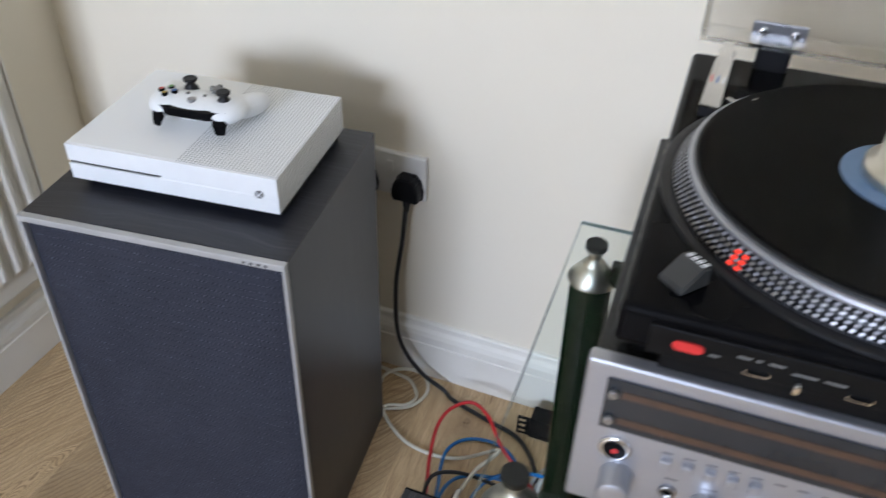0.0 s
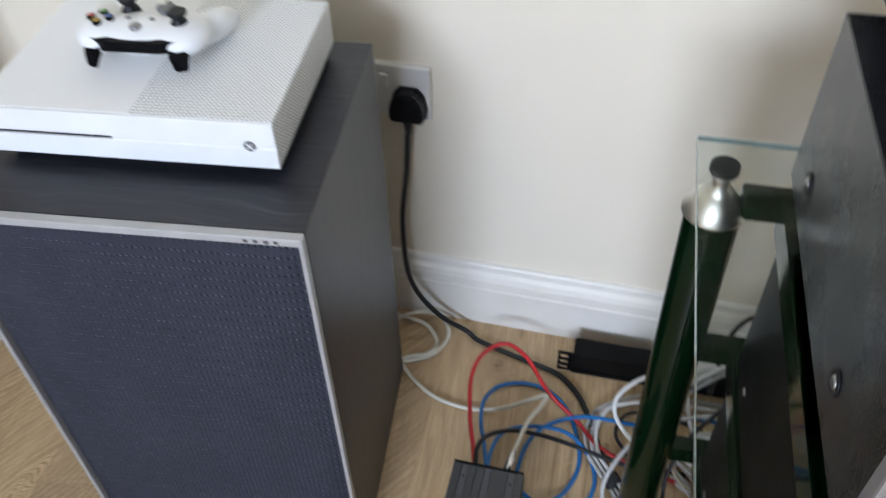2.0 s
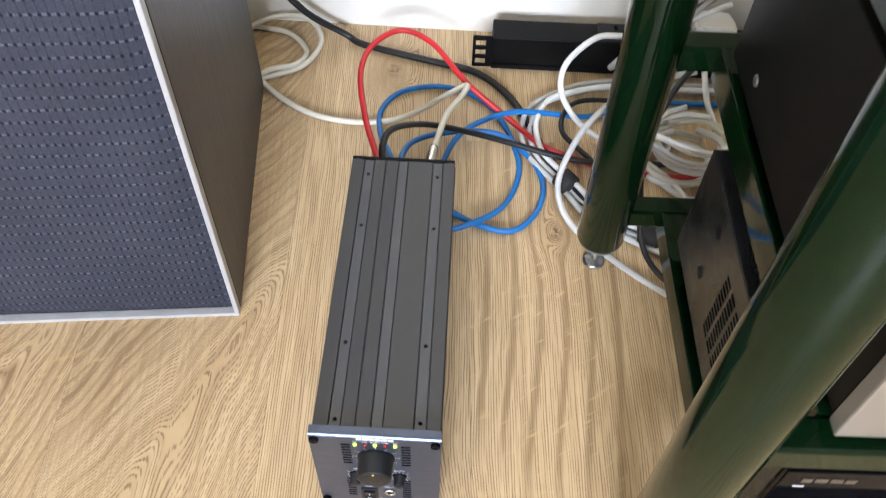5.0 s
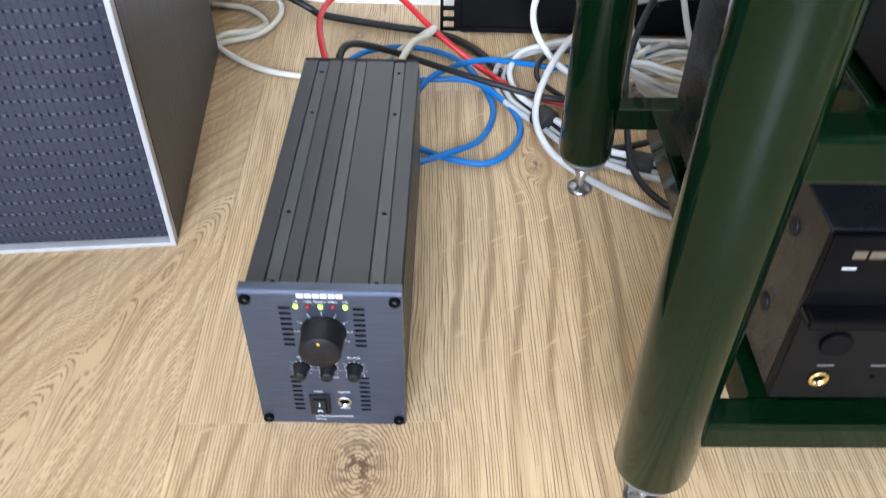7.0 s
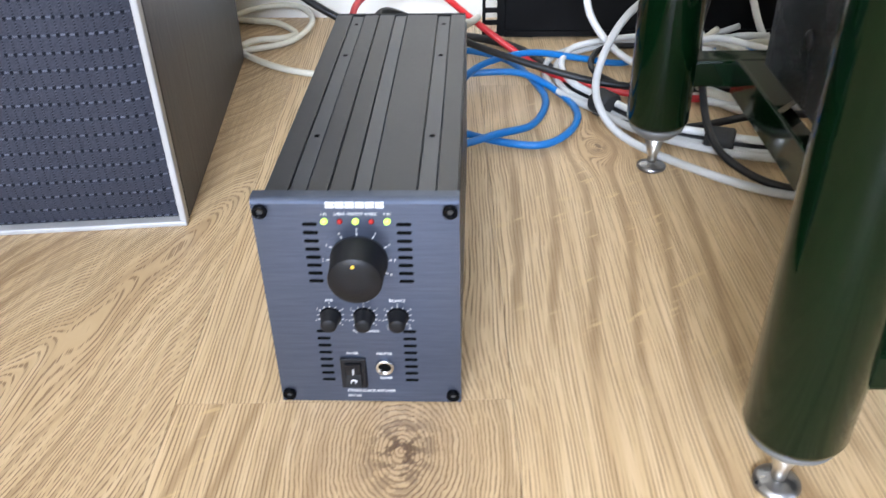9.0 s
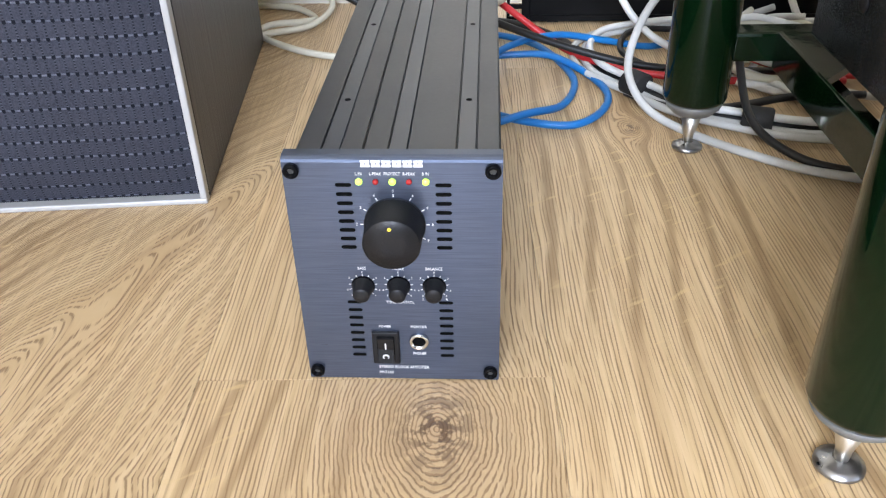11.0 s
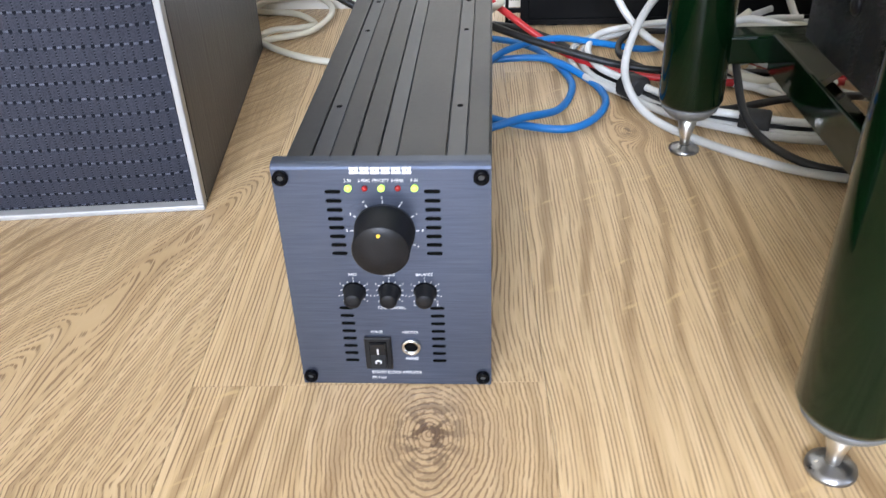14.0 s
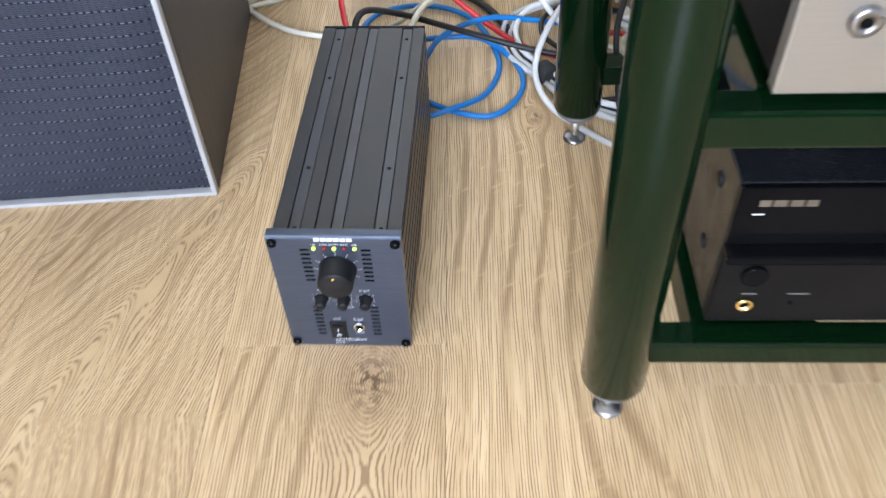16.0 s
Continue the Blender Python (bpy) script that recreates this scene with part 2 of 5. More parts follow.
def ash_black():
    n = Nodes("black_ash_veneer", (0.02, 0.02, 0.022), 0.42, spec=0.5)
    info = n.t.nodes.new("ShaderNodeObjectInfo")
    wob = n.noise(n.coords((5, 5, 0.9)), 1.0, 2)
    v = n.coords((1, 1, 1))
    sep = n.node("SeparateXYZ", Vector=v)
    q = n.node("CombineXYZ", X=n.math("MULTIPLY", sep.outputs[0], 9.0), Y=n.math("ADD", n.math("MULTIPLY", sep.outputs[1], 190.0), n.math("MULTIPLY", wob, 14.0)), Z=n.math("MULTIPLY", sep.outputs[2], 9.0))
    g = n.noise(q.outputs[0], 1.0, 4, 0.6)
    n.put("Base Color", n.ramp(g, (0.3, (0.006, 0.0065, 0.011)), (0.55, (0.015, 0.016, 0.022)), (0.75, (0.040, 0.041, 0.047))))
    n.put("Roughness", n.node("MapRange", Value=g, To_Min=0.30, To_Max=0.5).outputs[0])
    n.bump(g, 0.0006, 0.8)
    return n.m


ASH = ash_black()


def grille_cloth():
    """Dark blue-black cloth with rows of short raised threads."""
    n = Nodes("woven_speaker_cloth", (0.016, 0.017, 0.027), 0.85, spec=0.2)
    sep = n.node("SeparateXYZ", Vector=n.coords())
    jig = n.noise(n.coords((60, 60, 60)), 1.0, 2)
    x = n.math("DIVIDE", n.math("ADD", sep.outputs[0], n.math("MULTIPLY", jig, 0.0012)), 0.0060)
    z = n.math("DIVIDE", n.math("ADD", sep.outputs[2], n.math("MULTIPLY", jig, 0.0014)), 0.0118)
    fz = n.math("ABSOLUTE", n.math("SUBTRACT", n.math("FRACT", z), 0.5))
    fx = n.math("ABSOLUTE", n.math("SUBTRACT", n.math("FRACT", x), 0.5))
    some = n.noise(n.coords((170, 1, 85)), 1.0, 2)
    bright = n.grey(some, 0.36, 0.68, 0.12, 1.0)
    in_row = n.math("LESS_THAN", fz, 0.055)
    dash = n.math("MULTIPLY", in_row, n.math("LESS_THAN", fx, 0.27))
    hole = n.math("MULTIPLY", n.math("LESS_THAN", fz, 0.095), n.math("GREATER_THAN", fx, 0.31))
    seam = n.math("GREATER_THAN", fx, 0.40)
    tick = n.math("SINE", n.math("MULTIPLY", z, 37.7))
    low = n.math("MULTIPLY", seam, n.math("GREATER_THAN", tick, 0.15))
    high = n.math("MULTIPLY", n.math("MULTIPLY", seam, bright), n.math("LESS_THAN", tick, -0.55))
    weave = n.noise(n.coords((900, 900, 900)), 1.0, 2)
    patch = n.noise(n.coords((14, 14, 9)), 1.0, 3)
    col = n.ramp(n.math("ADD", n.math("MULTIPLY", weave, 0.7), n.math("MULTIPLY", patch, 0.3)), (0.3, (0.021, 0.022, 0.030)), (0.7, (0.046, 0.049, 0.066)))
    col = n.mix(n.math("MULTIPLY", low, 0.8), col, (0.006, 0.007, 0.012))
    col = n.mix(n.math("MULTIPLY", high, 0.6), col, (0.085, 0.090, 0.115))
    col = n.mix(hole, col, (0.004, 0.005, 0.010))
    col = n.mix(n.math("MULTIPLY", dash, bright), col, (0.125, 0.133, 0.168))
    n.put("Base Color", col)
    n.bump(n.math("SUBTRACT", n.math("ADD", dash, n.math("MULTIPLY", weave, 0.3)), n.math("ADD", hole, n.math("MULTIPLY", low, 0.6))), 0.0014, 0.8)
    return n.m


CLOTH = grille_cloth()
BEZEL = Nodes("pale_silver_trim", (0.66, 0.66, 0.65), 0.4, 0.2).worn((0.43, 0.43, 0.425), (0.38, 0.38, 0.365), 30, (0.3, 0.45))


def dotted(name, a, hole):
    """White plastic with rows of small holes on its right-hand part, their shade painted as grey dots."""
    n = Nodes(name, a, 0.42)
    sep = n.node("SeparateXYZ", Vector=n.coords())
    p = 0.0046
    k = math.pi / p
    sx, sy, sz = (n.math("SINE", n.math("MULTIPLY", s, k)) for s in sep.outputs)
    s2 = [n.math("MULTIPLY", s, s) for s in (sx, sy, sz)]
    face = n.node("SeparateXYZ", Vector=n.t.nodes.new("ShaderNodeTexCoord").outputs["Normal"])
    on_top = n.math("GREATER_THAN", face.outputs[2], 0.7)
    on_side = n.math("GREATER_THAN", n.math("ABSOLUTE", face.outputs[0]), 0.7)
    top = n.math("MULTIPLY", n.math("GREATER_THAN", n.math("MULTIPLY", s2[0], s2[1]), 0.42), n.math("GREATER_THAN", sep.outputs[0], 0.008))
    side = n.math("MULTIPLY", n.math("GREATER_THAN", n.math("MULTIPLY", s2[1], s2[2]), 0.42), n.math("LESS_THAN", n.math("ABSOLUTE", sep.outputs[1]), 0.11))
    h = n.math("ADD", n.math("MULTIPLY", top, on_top), n.math("MULTIPLY", side, on_side))
    n.put("Base Color", n.mix(h, a, hole))
    fine = n.noise(n.coords(), 600, 2)
    n.put("Roughness", n.node("MapRange", Value=fine, To_Min=0.36, To_Max=0.5).outputs[0])
    n.bump(n.math("MULTIPLY", h, -1.0), 0.0008, 0.6)
    return n.m


CONSOLE = dotted("white_drilled_plastic", (0.80, 0.81, 0.80), (0.30, 0.31, 0.31))
WHITEP = Nodes("white_plastic", (0.8, 0.8, 0.79), 0.4).worn((0.80, 0.81, 0.80), (0.76, 0.77, 0.76), 20, (0.35, 0.48), 0.0001, 900)
CREAMP = Nodes("cream_white_plastic", (0.75, 0.74, 0.7), 0.35).worn((0.76, 0.75, 0.71), (0.70, 0.68, 0.62), 30, (0.28, 0.4))
BLACKP = Nodes("black_plastic", (0.007, 0.007, 0.008), 0.4, spec=0.28).worn((0.006, 0.006, 0.007), (0.010, 0.010, 0.011), 60, (0.32, 0.5), 0.0001, 1200)
SATIN = Nodes("satin_black_paint", (0.005, 0.005, 0.005), 0.45, spec=0.1).worn((0.004, 0.004, 0.0042), (0.007, 0.0068, 0.0065), 18, (0.38, 0.5), 0.00012, 900)
CASE = Nodes("dark_steel_case", (0.010, 0.011, 0.013), 0.3, spec=0.4).worn((0.008, 0.009, 0.011), (0.012, 0.013, 0.015), 12, (0.22, 0.33), 0.00015, 1100)
GLOSSBLK = Nodes("gloss_black", (0.0025, 0.0025, 0.003), 0.08, spec=0.05).worn((0.0025, 0.0025, 0.003), (0.005, 0.005, 0.0055), 12, (0.05, 0.12))
GREEN = Nodes("dark_green_enamel", (0.002, 0.012, 0.0045), 0.12, spec=0.22).worn((0.0013, 0.0085, 0.0024), (0.0019, 0.0105, 0.0032), 7, (0.05, 0.10), 0.00005, 160)
CHROME = Nodes("bright_chrome", (0.75, 0.75, 0.74), 0.12, 1.0).worn((0.76, 0.76, 0.75), (0.66, 0.66, 0.65), 40, (0.08, 0.2))
NICKEL = Nodes("satin_nickel", (0.66, 0.63, 0.55), 0.36, 1.0).worn((0.68, 0.66, 0.60), (0.60, 0.58, 0.52), 40, (0.32, 0.42))
STEEL = Nodes("zinc_steel", (0.36, 0.36, 0.37), 0.3, 1.0).worn((0.36, 0.36, 0.37), (0.28, 0.28, 0.28), 80, (0.25, 0.4))
BRASS = Nodes("brass", (0.8, 0.6, 0.25), 0.2, 1.0).worn((0.8, 0.6, 0.25), (0.7, 0.5, 0.2), 90, (0.15, 0.28))
# near-black for the shade inside holes and slots, mostly thin pieces laid on
HOLE = Nodes("hole_shade_black", (0.003, 0.003, 0.003), 0.9, spec=0.03).worn((0.003, 0.003, 0.003), (0.005, 0.005, 0.005), 50, (0.85, 0.95))
RUBBER = Nodes("black_rubber", (0.012, 0.012, 0.012), 0.7).worn((0.012, 0.012, 0.012), (0.02, 0.02, 0.02), 60, (0.6, 0.8))
PRINT = Nodes("white_print", (0.78, 0.79, 0.8), 0.5).worn((0.78, 0.79, 0.8), (0.7, 0.71, 0.72), 300, (0.45, 0.6))
DARKPRINT = Nodes("dark_print", (0.05, 0.05, 0.05), 0.5).worn((0.05, 0.05, 0.05), (0.08, 0.08, 0.08), 300, (0.45, 0.6))
DARKGREY = Nodes("dark_grey_plastic", (0.03, 0.03, 0.028), 0.4).worn((0.03, 0.03, 0.028), (0.045, 0.045, 0.042), 60, (0.35, 0.5))
GREYP = Nodes("grey_plastic", (0.13, 0.13, 0.125), 0.4).worn((0.12, 0.12, 0.115), (0.16, 0.16, 0.15), 60, (0.35, 0.5))
STROBE = Nodes("strobe_dots", (0.42, 0.42, 0.45), 0.4).worn((0.34, 0.34, 0.37), (0.26, 0.26, 0.28), 60, (0.3, 0.5))
LABELBLUE = Nodes("blue_record_label", (0.12, 0.2, 0.32), 0.5).worn((0.12, 0.2, 0.32), (0.16, 0.24, 0.36), 90, (0.4, 0.6))
COPPERPR = Nodes("amber_scale", (0.075, 0.040, 0.024), 0.4).worn((0.075, 0.040, 0.024), (0.05, 0.028, 0.018), 60, (0.3, 0.5))


def brushed(name, a, b, rough, stretch, metal=1.0, spec=0.5):
    n = Nodes(name, a, rough, metal, spec)
    g = n.noise(n.coords(stretch), 1.0, 3, 0.6)
    broad = n.noise(n.coords((14, 14, 14)), 1.0, 2)
    n.put("Base Color", n.mix(g, a, b))
    n.put("Roughness", n.node("MapRange", Value=n.math("ADD", g, broad), From_Min=0.6, From_Max=1.4, To_Min=rough - 0.06, To_Max=rough + 0.08).outputs[0])
    n.bump(g, 0.00006, 0.6)
    return n.m


SILVER = brushed("brushed_aluminium", (0.45, 0.46, 0.49), (0.37, 0.38, 0.41), 0.36, (30, 30, 1500), 0.75)
CHAMP = brushed("champagne_aluminium", (0.33, 0.30, 0.255), (0.28, 0.255, 0.215), 0.42, (30, 30, 1500), 0.6)
ANOD = brushed("black_anodised_panel", (0.122, 0.145, 0.200), (0.058, 0.072, 0.106), 0.32, (40, 40, 1800), 0.8)
EXTRUDE = Nodes("black_extruded_aluminium", (0.009, 0.0115, 0.017), 0.36, spec=0.8).worn((0.0075, 0.0095, 0.0145), (0.0095, 0.012, 0.018), 22, (0.33, 0.41))
EXTRUDE_B = Nodes("grey_extruded_strip", (0.020, 0.025, 0.034), 0.33, spec=0.9).worn((0.018, 0.022, 0.030), (0.023, 0.027, 0.036), 22, (0.30, 0.37))

n = Nodes("groove_vinyl", (0.002, 0.002, 0.002), 0.16, spec=0.035)
sepv = n.node("SeparateXYZ", Vector=n.coords())
rad = n.math("SQRT", n.math("ADD", n.math("MULTIPLY", sepv.outputs[0], sepv.outputs[0]), n.math("MULTIPLY", sepv.outputs[1], sepv.outputs[1])))
gro = n.math("SINE", n.math("MULTIPLY", rad, 9000.0))
band = n.noise(n.node("CombineXYZ", X=n.math("MULTIPLY", rad, 160.0)).outputs[0], 1.0, 2)
n.put("Roughness", n.node("MapRange", Value=band, To_Min=0.12, To_Max=0.34).outputs[0])
n.bump(gro, 0.00005, 0.5)
VINYL = n.m


def cable_skin(name, a, b, rough=0.4):
    return Nodes(name, a, rough).worn(a, b, 25, (rough - 0.08, rough + 0.1), 0.00015, 500)


C_RED = cable_skin("red_pvc", (0.55, 0.02, 0.025), (0.46, 0.015, 0.02))
C_BLUE = cable_skin("blue_pvc", (0.006, 0.155, 0.44), (0.005, 0.125, 0.37))
C_CREAM = cable_skin("cream_pvc", (0.66, 0.63, 0.52), (0.58, 0.55, 0.44))
C_WHITE = cable_skin("white_pvc", (0.72, 0.72, 0.69), (0.63, 0.63, 0.6))
C_GREY = cable_skin("pale_grey_pvc", (0.50, 0.50, 0.48), (0.42, 0.42, 0.4))
C_BLACK = cable_skin("black_pvc", (0.005, 0.005, 0.0055), (0.009, 0.009, 0.009), 0.45)


def clear(name, colour, tint_rough=0.0, ior=1.3):
    n = Nodes(name, colour, tint_rough)
    n.put("Transmission Weight", 1.0)
    n.put("IOR", ior)
    return n.m


GLASS = clear("clear_glass", (0.93, 0.98, 0.96), 0.0, 1.1)
SMOKE = clear("smoked_acrylic", (0.80, 0.79, 0.76), 0.02)
DIALGLASS = Nodes("dial_window", (0.014, 0.017, 0.02), 0.08).worn((0.014, 0.017, 0.02), (0.02, 0.023, 0.027), 20, (0.05, 0.12))
LED_G = glow("lit_yellow_green", (0.50, 0.85, 0.10), 0.55)
LED_R = Nodes("dim_red_lens", (0.35, 0.02, 0.02), 0.2).worn((0.35, 0.02, 0.02), (0.28, 0.015, 0.015), 300, (0.15, 0.25))
LED_ON = glow("lit_red", (0.9, 0.04, 0.02), 0.9)
YDOT = Nodes("yellow_dot", (0.85, 0.55, 0.05), 0.5).worn((0.85, 0.55, 0.05), (0.8, 0.5, 0.04), 300, (0.4, 0.6))
REDBADGE = Nodes("red_badge", (0.6, 0.03, 0.03), 0.35).worn((0.6, 0.03, 0.03), (0.5, 0.02, 0.02), 90, (0.3, 0.4))

# ---- mesh helpers ----


def box(bm, x0, x1, y0, y1, z0, z1, bevel=0.0, seg=2):
    r = bmesh.ops.create_cube(bm, size=1.0, matrix=Matrix.LocRotScale(((x0 + x1) / 2, (y0 + y1) / 2, (z0 + z1) / 2), None, (abs(x1 - x0), abs(y1 - y0), abs(z1 - z0))))
    if bevel:
        edges = list({e for v in r["verts"] for e in v.link_edges})
        bmesh.ops.bevel(bm, geom=edges, offset=bevel, segments=seg, profile=0.5, affect="EDGES")
    return bm


def boxed(x0, x1, y0, y1, z0, z1, bevel=0.0, seg=2):
    return box(bmesh.new(), x0, x1, y0, y1, z0, z1, bevel, seg)


def lathe(bm, profile, m=None, seg=32):
    """Turns (radius, height) pairs round the local z axis; closed at both ends."""
    m = m or Matrix()
    rings = []
    for r, z in profile:
        rings.append([bm.verts.new(m @ Vector((r * math.cos(2 * math.pi * i / seg), r * math.sin(2 * math.pi * i / seg), z))) for i in range(seg)])
    for a, b in zip(rings, rings[1:]):
        for i in range(seg):
            f = bm.faces.new((a[i], a[(i + 1) % seg], b[(i + 1) % seg], b[i]))
            f.smooth = True
    bm.faces.new(rings[0][::-1])
    bm.faces.new(rings[-1])
    return bm


def turned(profile, m=None, seg=32):
    return lathe(bmesh.new(), profile, m, seg)


def disc_profile(r, z0, z1, c=0.0006):
    return [(r - c, z0), (r, z0 + c), (r, z1 - c), (r - c, z1)]


def sweep(points, radius, seg=10, step=8):
    """A round tube along a smooth line through the points."""
    p = [Vector(q) for q in points]
    p = [p[0] * 2 - p[1]] + p + [p[-1] * 2 - p[-2]]
    line = []
    for i in range(1, len(p) - 2):
        for k in range(step):
            t = k / step
            a, b, c, d = p[i - 1], p[i], p[i + 1], p[i + 2]
            line.append(0.5 * ((2 * b) + (c - a) * t + (2 * a - 5 * b + 4 * c - d) * t * t + (3 * b - a - 3 * c + d) * t ** 3))
    line.append(p[-2])
    bm = bmesh.new()
    up, rings = Vector((0, 0, 1)), []
    for i, q in enumerate(line):
        way = (line[min(i + 1, len(line) - 1)] - line[max(i - 1, 0)]).normalized()
        if abs(way.dot(up)) > 0.97:
            up = Vector((0.3, 0.9, 0.1))
        side = way.cross(up).normalized()
        up = side.cross(way).normalized()
        rings.append([bm.verts.new(q + radius * (math.cos(2 * math.pi * j / seg) * side + math.sin(2 * math.pi * j / seg) * up)) for j in range(seg)])
    for a, b in zip(rings, rings[1:]):
        for j in range(seg):
            f = bm.faces.new((a[j], a[(j + 1) % seg], b[(j + 1) % seg], b[j]))
            f.smooth = True
    bm.faces.new(rings[0][::-1])
    bm.faces.new(rings[-1])
    bmesh.ops.recalc_face_normals(bm, faces=bm.faces)
    return bm


def prism(outline, z0, z1, m=None):
    """A plate with the given outline in x and y."""
    m = m or Matrix()
    bm = bmesh.new()
    lo = [bm.verts.new(m @ Vector((x, y, z0))) for x, y in outline]
    hi = [bm.verts.new(m @ Vector((x, y, z1))) for x, y in outline]
    bm.faces.new(lo[::-1])
    bm.faces.new(hi)
    k = len(outline)
    for i in range(k):
        bm.faces.new((lo[i], lo[(i + 1) % k], hi[(i + 1) % k], hi[i]))
    bmesh.ops.recalc_face_normals(bm, faces=bm.faces)
    return bm


def slot_outline(w, h, seg=6):
    r = h / 2
    pts = []
    for side, a0 in ((1, -90), (-1, 90)):
        for i in range(seg + 1):
            a = radians(a0 + 180 * i / seg)
            pts.append((side * (w / 2 - r) + r * math.cos(a), r * math.sin(a)))
    return pts


def mesh_of(name, bm, material, smooth=False):
    me = bpy.data.meshes.new(name)
    if smooth:
        for f in bm.faces:
            f.smooth = True
    bm.to_mesh(me)
    bm.free()
    me.materials.append(material)
    return me


def thing(name, m, label, category, group="", kind=""):
    ob = new(name)
    ob.empty_display_size = 0.05
    ob.matrix_world = m
    return tagged(ob, label, category, group, kind)


def part(name, bm, material, parent, label="", smooth=False):
    ob = new(name, mesh_of(name, bm, material, smooth))
    ob.parent = parent
    return tagged(ob, label) if label else ob


def solid(name, bm, material, label, category, group="", kind="", m=None, smooth=False):
    ob = new(name, mesh_of(name, bm, material, smooth))
    if m is not None:
        ob.matrix_world = m
    return tagged(ob, label, category, group, kind)


def lettering(text, size, material, parent, m, name="lettering", align="CENTER", squeeze=1.0):
    cu = bpy.data.curves.new("letters", "FONT")
    cu.body, cu.size, cu.extrude, cu.align_x, cu.align_y, cu.resolution_u = text, size, 0.00008, align, "CENTER", 2
    tmp = new("letters", cu)
    me = bpy.data.meshes.new_from_object(tmp.evaluated_get(bpy.context.evaluated_depsgraph_get()))
    bpy.data.objects.remove(tmp)
    bpy.data.curves.remove(cu)
    me.materials.clear()
    me.materials.append(material)
    ob = new(name, me)
    ob.parent = parent
    ob.matrix_local = m @ Matrix.Diagonal((squeeze, 1, 1, 1))
    return ob


FRONT = Matrix.Rotation(radians(90), 4, "X")  # a flat thing turned to face -y


def at_front(x, y, z):
    return Matrix.Translation((x, y, z)) @ FRONT


# ---- the room ----
T = 0.12


def wall_with_hole(bm, span, hole, place):
    """Wall panels round an opening; place(a0, a1, z0, z1) adds one block."""
    a0, a1 = span
    h0, h1, s, t = hole
    place(a0, h0, 0, CEIL)
    place(h1, a1, 0, CEIL)
    place(h0, h1, 0, s)
    place(h0, h1, t, CEIL)


solid("wall_north", boxed(WALL_W - T, WALL_E + T, WALL_N, WALL_N + T, -0.02, CEIL), WALL, "cream-white painted plaster wall with a skirting board", "wall", kind="structure")
solid("wall_west", boxed(WALL_W - T, WALL_W, WALL_S, WALL_N, -0.02, CEIL), WALL, "cream-white painted plaster wall behind the radiator", "wall", kind="structure")
# south and east walls stay unseen; their dark colour only shapes the light
bm = bmesh.new()
wall_with_hole(bm, (WALL_W - T, WALL_E + T), WIN_S, lambda a, b, c, d: box(bm, a, b, WALL_S - T, WALL_S, c, d))
solid("wall_south", bm, FARWALL, "unseen wall with a window, made dark taupe to cut bounced light", "wall", kind="structure")
bm = bmesh.new()
wall_with_hole(bm, (WALL_S, WALL_N), WIN_E, lambda a, b, c, d: box(bm, WALL_E, WALL_E + T, a, b, c, d))
solid("wall_east", bm, FARWALL, "unseen wall with a window, made dark taupe to cut bounced light", "wall", kind="structure")
solid("ceiling", boxed(WALL_W - T, WALL_E + T, WALL_S - T, WALL_N + T, CEIL, CEIL + 0.1), CEILING, "plain white painted ceiling", "ceiling", kind="structure")


def window(name, w, h, m):
    win = thing(name, m, "white framed window letting in daylight", "window", kind="structure")
    bm = bmesh.new()
    for a, b, c, d in ((-w / 2, w / 2, 0, 0.05), (-w / 2, w / 2, h - 0.05, h), (-w / 2, -w / 2 + 0.05, 0.05, h - 0.05), (w / 2 - 0.05, w / 2, 0.05, h - 0.05), (-0.025, 0.025, 0.05, h - 0.05)):
        box(bm, a, b, -0.11, -0.085, c, d)
    part("window_frame", bm, GLOSSWOOD, win)
    return win


window("window_1", WIN_S[1] - WIN_S[0], WIN_S[3] - WIN_S[2], pose((WIN_S[0] + WIN_S[1]) / 2, WALL_S, WIN_S[2]))
window("window_2", WIN_E[1] - WIN_E[0], WIN_E[3] - WIN_E[2], pose(WALL_E, (WIN_E[0] + WIN_E[1]) / 2, WIN_E[2], 0, 0, 90))

SKIRT = [(0, 0), (0.020, 0), (0.020, 0.084), (0.0175, 0.0855), (0.0175, 0.092), (0.019, 0.094), (0.0185, 0.104), (0.015, 0.113), (0.0095, 0.119), (0.0085, 0.124), (0.0085, 0.130), (0.006, 0.133), (0, 0.134)]


def skirting(name, length, m):
    bm = bmesh.new()
    ends = [[bm.verts.new(m @ Vector((x, -d, z))) for d, z in SKIRT] for x in (0, length)]
    k = len(SKIRT)
    for i in range(k):
        bm.faces.new((ends[0][i], ends[0][(i + 1) % k], ends[1][(i + 1) % k], ends[1][i]))
    bm.faces.new(ends[0])
    bm.faces.new(ends[1][::-1])
    bmesh.ops.recalc_face_normals(bm, faces=bm.faces)
    return solid(name, bm, GLOSSWOOD, "white gloss moulded skirting board along the wall", "skirting board", kind="structure")


skirting("baseboard", WALL_E - WALL_W - 0.02, pose(WALL_W + 0.02, WALL_N, 0))
skirting("baseboard", WALL_N - WALL_S, pose(WALL_W, WALL_S, 0, 0, 0, 90))

# ---- radiator on the west wall ----


